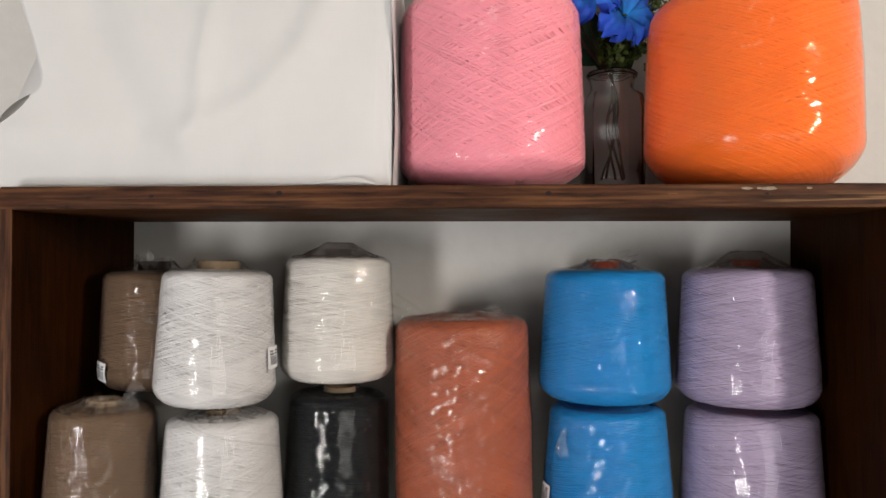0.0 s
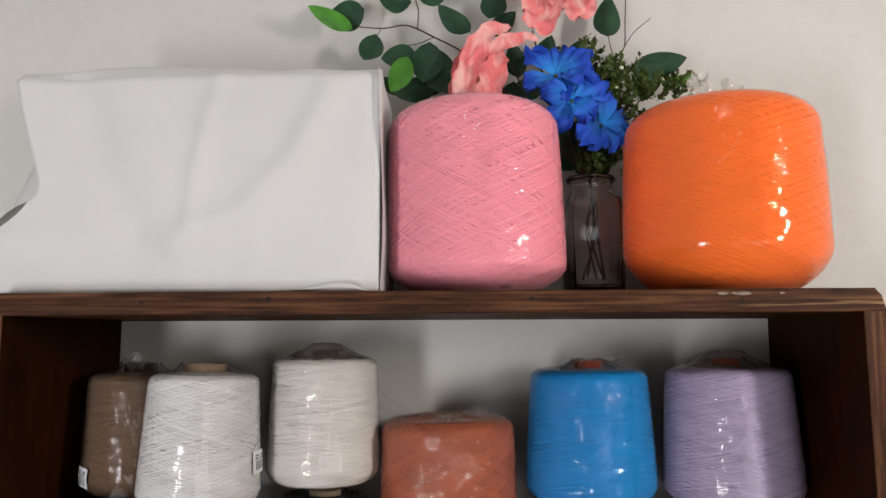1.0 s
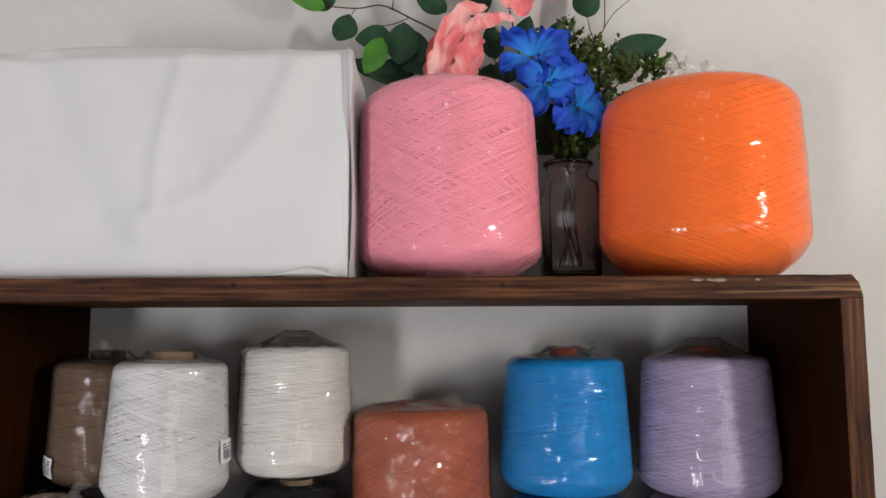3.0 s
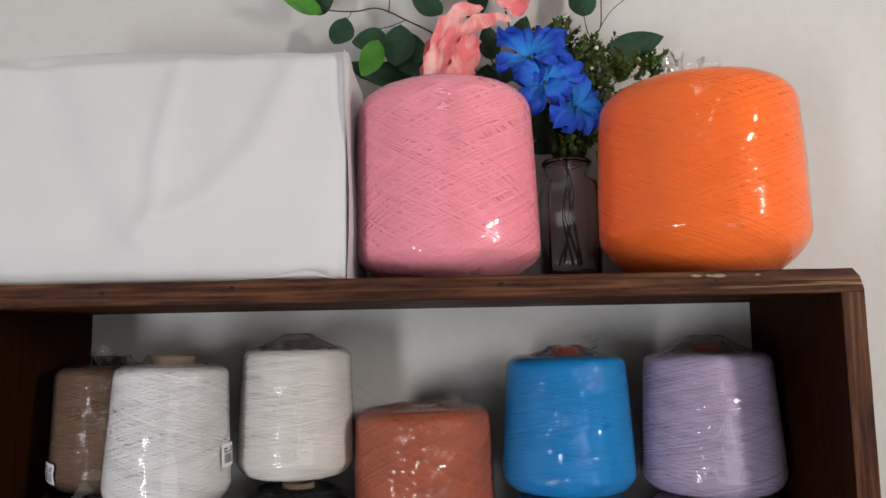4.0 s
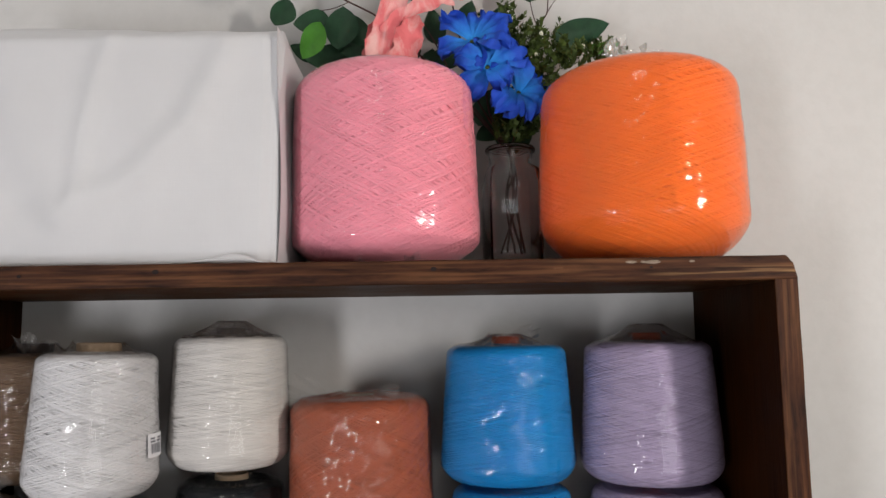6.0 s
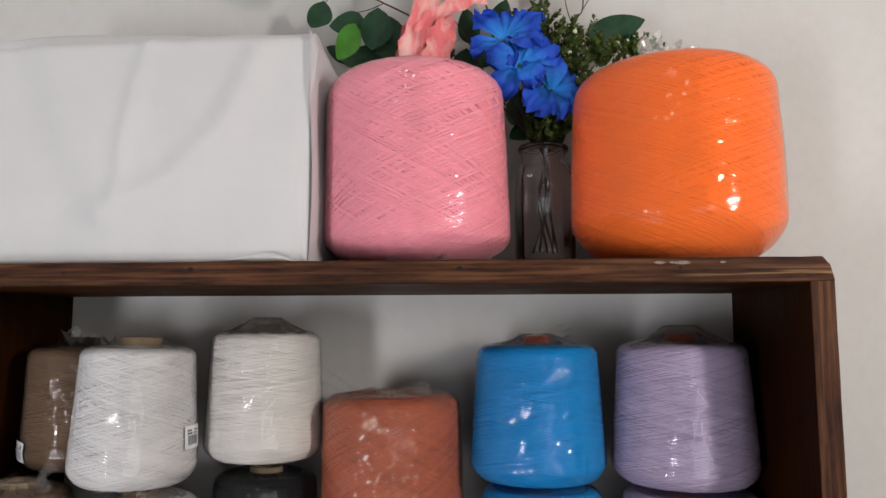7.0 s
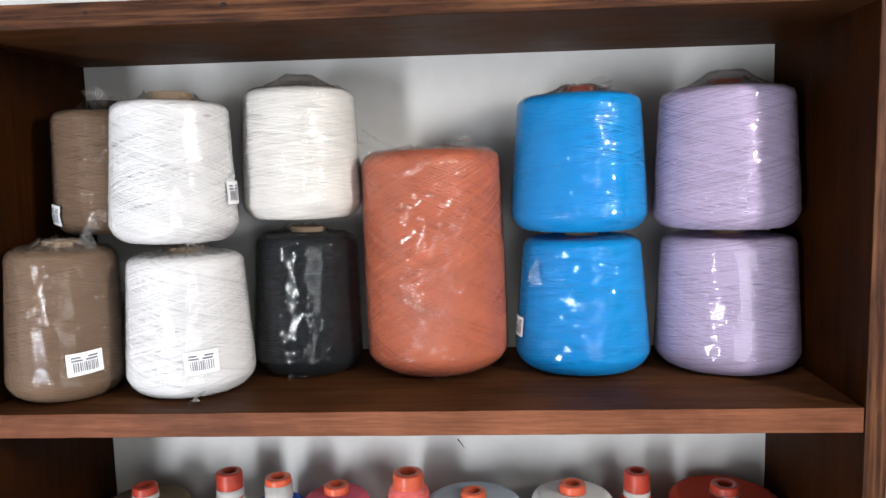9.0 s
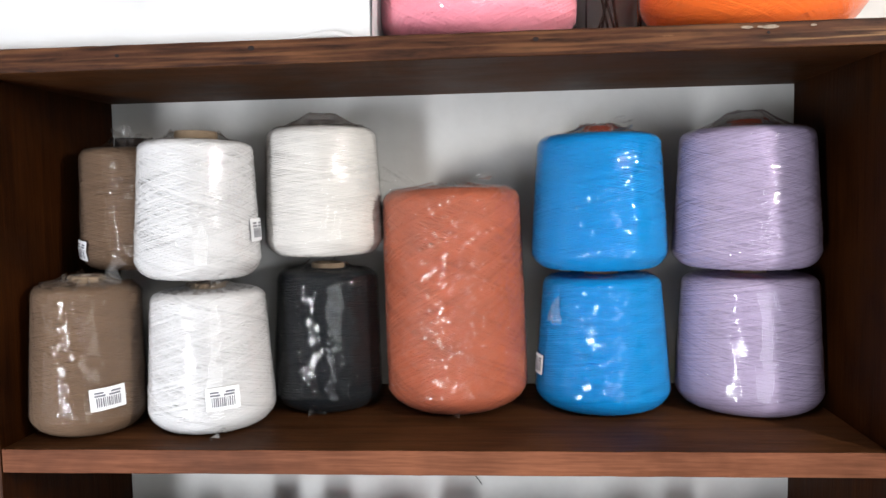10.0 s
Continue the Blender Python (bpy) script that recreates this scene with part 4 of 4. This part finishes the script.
stem([(838, 105, 0.25), (842, 80, 0.25), (836, 62, 0.25)], 0.0007, 0.0006)
stem([FOOT[3], (0.002, 0.006, 0.08), NECK, (985, 230, 0.22), (965, 150, 0.21), (945, 60, 0.215)], 0.0018, 0.0012)
stem([FOOT[4], (-0.008, -0.002, 0.08), NECK, (1010, 260, 0.2), (1005, 190, 0.19)], 0.0018, 0.0012)
stem([FOOT[1], (0.008, 0.0, 0.08), NECK, (1075, 230, 0.23), (1120, 160, 0.24), (1160, 140, 0.245)], 0.0014, 0.0008)

LEAVES = (
    (610, 25, 74, 195, 0.235, 0, 0.80), (583, 30, 92, 152, 0.225, 1, 0.36), (655, 85, 56, 248, 0.23, 0, 0.86), (706, 100, 64, 190, 0.235, 0, 0.72),
    (709, 134, 70, 242, 0.215, 1, 0.62), (757, 114, 76, 262, 0.225, 0, 0.80), (784, 118, 76, 300, 0.24, 0, 0.62), (790, 143, 76, 205, 0.235, 0, 0.72),
    (735, 160, 84, 185, 0.24, 0, 0.55), (700, 3, 62, 172, 0.24, 0, 0.70), (770, -8, 60, 20, 0.245, 0, 0.66), (806, 38, 80, 137, 0.23, 0, 0.55),
    (876, 14, 56, 252, 0.24, 0, 0.90), (892, 46, 66, 40, 0.245, 0, 0.60), (1079, 40, 82, 86, 0.245, 0, 0.62), (1165, 126, 100, 14, 0.225, 0, 0.50),
    (1200, 152, 62, 8, 0.24, 1, 0.34), (915, 112, 66, 100, 0.25, 0, 0.62), (968, 100, 72, 70, 0.25, 0, 0.62), (860, 158, 70, 190, 0.25, 0, 0.6),
    (697, 150, 60, 160, 0.245, 0, 0.6), (760, 150, 70, 230, 0.255, 0, 0.7), (935, 160, 80, 200, 0.255, 0, 0.6), (905, 185, 80, 260, 0.25, 0, 0.6),
    (1000, 250, 80, 250, 0.25, 0, 0.6), (1035, 290, 80, 280, 0.245, 0, 0.6), (1060, 300, 70, 250, 0.235, 0, 0.5), (1020, 100, 60, 60, 0.255, 0, 0.6),
    (1010, 285, 70, 220, 0.24, 0, 0.6), (1075, 205, 60, 30, 0.25, 0, 0.5), (640, -30, 60, 140, 0.245, 0, 0.7), (830, -30, 60, 100, 0.245, 0, 0.7),
)
for n_, (px, py, ln, dr, dy, li, wd) in enumerate(LEAVES):
    leaf(px, py, ln, dr, dy, bool(li), wd, 0.0, 0.15, n_)


def petal_mesh(L, W, ruffle, cup, seed, notch=0.0):
    n, m = 14, 11
    rng = random.Random(seed)
    ph = rng.uniform(0, 6)
    pts = np.zeros((n, m, 3))
    for i in range(n):
        t = i / (n - 1)
        w = W * (0.14 + 0.86 * math.sin(min(1, t * 1.06) * math.pi * 0.5) ** 1.2) * (1 if t < 0.8 else 1 - 0.55 * ((t - 0.8) / 0.2) ** 2)
        for j in range(m):
            v = j / (m - 1) * 2 - 1
            ru = ruffle * t * t * (math.sin(v * 7 + ph) + 0.6 * math.sin(v * 13 + ph * 2) + 0.5 * math.sin(t * 14 + ph))
            reach = L * t * (1 - 0.16 * t * v * v + notch * t * math.sin(v * 9 + ph))
            pts[i, j] = (v * w, reach, cup * L * (math.sin(t * 2.4) * 0.55 - 0.35 * t * t) + ru + 0.35 * w * v * v * (1 - 0.6 * t))
    return grid_mesh(pts)


def flower(px, py, y, facing, petals, L, W, mat, seed, ruffle=0.003, cup=0.35, label="", closed=0.0):
    """Petals round a heart that faces along a vector."""
    rng = random.Random(seed)
    heart = Matrix.Translation(at(px, py, y) - B) @ Vector(facing).to_track_quat("Z", "Y").to_matrix().to_4x4()
    for k in range(petals):
        ob = mesh_part("petal", petal_mesh(L * rng.uniform(0.85, 1.15), W * rng.uniform(0.85, 1.1), ruffle, cup, seed * 10 + k, 0.05), mat, bouquet, label)
        ob.matrix_local = heart @ Matrix.Rotation(k / petals * math.tau + rng.uniform(-0.2, 0.2), 4, "Z") @ Matrix.Rotation(closed + rng.uniform(-0.1, 0.4), 4, "X")
    bm = bmesh.new()
    bmesh.ops.create_icosphere(bm, subdivisions=2, radius=0.005)
    ob = part("heart", bm, M_SPRIG, bouquet)
    ob.matrix_local = heart


flower(985, 145, 0.185, (-0.15, -0.8, 0.55), 6, 0.062, 0.024, M_BLUE_PETAL, 3, 0.007, 0.3, "bright blue fabric petal")
flower(1010, 190, 0.165, (0.1, -0.9, 0.2), 5, 0.056, 0.025, M_BLUE_PETAL, 4, 0.007, 0.5, "bright blue fabric petal")
flower(1060, 232, 0.175, (0.35, -0.7, 0.3), 6, 0.050, 0.024, M_BLUE_PETAL, 5, 0.006, 0.6, "bright blue fabric petal")
def ruffled_petal(points, width, seed):
    """A long petal along a bent line, with a wavy frilled rim and a pale middle."""
    ps = [at(*p) - B for p in points]
    n, m = 26, 15
    rng = random.Random(seed)
    ph = rng.uniform(0, 6)
    pts = np.zeros((n, m, 3))
    for i in range(n):
        t = i / (n - 1) * (len(ps) - 1)
        k = min(int(t), len(ps) - 2)
        f = t - k
        c = ps[k].lerp(ps[k + 1], f)
        d = (ps[min(k + 2, len(ps) - 1)] - ps[max(k - 1, 0)]).normalized()
        side = d.cross(Vector((0.15 * math.sin(ph), -1, 0.1))).normalized()
        out = side.cross(d)
        u = i / (n - 1)
        w = width * (0.25 + 0.75 * math.sin(math.pi * min(1.0, 0.12 + 0.9 * u)) ** 0.7) * (1 + 0.10 * math.sin(u * 23 + ph) + 0.07 * math.sin(u * 41 + ph))
        for j in range(m):
            v = j / (m - 1) * 2 - 1
            frill = abs(v) ** 1.5 * (0.30 * math.sin(u * 24 + ph + v) + 0.18 * math.sin(u * 43 + 2 * ph))
            pts[i, j] = c + side * (v * w) + out * (w * (0.45 * v * v + frill))
    ob = mesh_part("petal", grid_mesh(pts), M_PINK_PETAL, bouquet, "pale pink ruffled petal with deeper rim")
    return ob


# the lower pink bloom, its petals curled up out of the throat
ruffled_petal([(812, 215, 0.205), (822, 165, 0.20), (838, 110, 0.195), (865, 62, 0.19), (905, 52, 0.20)], 0.019, 1)
ruffled_petal([(815, 210, 0.21), (832, 150, 0.205), (858, 98, 0.19), (930, 72, 0.185), (955, 78, 0.185)], 0.012, 2)
ruffled_petal([(850, 215, 0.205), (868, 165, 0.195), (880, 120, 0.19), (888, 95, 0.20)], 0.020, 3)
ruffled_petal([(808, 220, 0.22), (815, 160, 0.225), (825, 110, 0.23), (850, 75, 0.24)], 0.017, 4)
# the upper pink bloom, spread out and turned down
ruffled_petal([(985, -45, 0.225), (965, 10, 0.20), (960, 45, 0.19), (968, 72, 0.19)], 0.030, 5)
ruffled_petal([(990, -45, 0.225), (1010, 5, 0.20), (1035, 25, 0.19), (1052, 38, 0.19)], 0.030, 6)
ruffled_petal([(985, -45, 0.225), (935, -20, 0.205), (905, -10, 0.20), (890, -2, 0.20)], 0.026, 7)
ruffled_petal([(992, -45, 0.225), (1030, -40, 0.20), (1060, -25, 0.195), (1075, -10, 0.20)], 0.024, 8)


def sprig_mesh(seed, region, count):
    """Many small pointed leaflets in loose tufts."""
    rng = random.Random(seed)
    verts, faces = [], []
    x0, x1, y0, y1 = region
    tufts = [(rng.uniform(x0, x1), rng.uniform(y0, y1), rng.uniform(0.19, 0.26)) for _ in range(count)]
    for tx, ty, tz in tufts:
        c = at(tx, ty, tz) - B
        d = Vector((rng.uniform(-0.4, 0.8), rng.uniform(-0.7, 0.1), rng.uniform(0.1, 1))).normalized()
        for k in range(16):
            b = c + d * (k * 0.0016)
            o = Vector((rng.uniform(-1, 1), rng.uniform(-1, 1), rng.uniform(-0.5, 1))).normalized()
            tip = b + (o * 0.7 + d * 0.5) * rng.uniform(0.007, 0.012)
            side = o.cross(d).normalized() * rng.uniform(0.0026, 0.0042)
            mid = (b + tip) / 2
            i = len(verts)
            up = Vector((0, -0.0006, 0.0006))
            verts += [tuple(b), tuple(mid + side), tuple(tip), tuple(mid - side), tuple(mid + up)]
            faces += [(i, i + 1, i + 4), (i + 1, i + 2, i + 4), (i + 2, i + 3, i + 4), (i + 3, i, i + 4)]
    me = bpy.data.meshes.new("sprigs")
    me.from_pydata(verts, [], faces)
    return me


tagged(mesh_part("foliage", sprig_mesh(71, (1030, 1130, 130, 250), 90), M_SPRIG, bouquet, "small olive green sprigs"), kind="stuff")
tagged(mesh_part("foliage", sprig_mesh(72, (1115, 1215, 158, 190), 46), M_SPRIG, bouquet, "small olive green sprigs"), kind="stuff")
tagged(mesh_part("foliage", sprig_mesh(73, (1015, 1110, 255, 320), 60), M_SPRIG, bouquet, "small olive green sprigs"), kind="stuff")
tagged(mesh_part("foliage", sprig_mesh(74, (1010, 1050, 95, 130), 14), M_SPRIG, bouquet, "small olive green sprigs"), kind="stuff")
for px, py in ((1056, 148), (1100, 130), (1112, 153), (1170, 152), (1150, 175), (1090, 165)):
    bm = bmesh.new()
    bmesh.ops.create_icosphere(bm, subdivisions=2, radius=0.0034)
    ob = part("bud", bm, M_BERRY, bouquet)
    ob.matrix_local = Matrix.Translation(at(px, py, 0.2) - B)


# ---- unseen lamps behind the viewer; the ceiling lamp is added fill ----
def lamp_fixture(name, label, m, w, d):
    ob = thing(name, label, "lamp", m)
    part("housing", box(-w / 2, w / 2, -d / 2, d / 2, 0.008, 0.045, 0.006), M_METAL, ob)
    return ob


lamp_fixture("wall_lamp", "white enamelled wall lamp", look(LAMP, (0.55, 0.15, 1.75)), 0.16, 0.44)
part("bracket", tube([(0, 0, 0.03), (0.01, 0.01, 0.3), (0.02, 0.01, 0.64)], 0.012, 0.012), M_METAL, bpy.data.objects["wall_lamp"])
lamp_fixture("added_ceiling_lamp", "white enamelled housing added for the unseen ceiling fill", look((0.6, -1.2, 2.66), (0.6, -1.2, 0)), 0.4, 0.4)
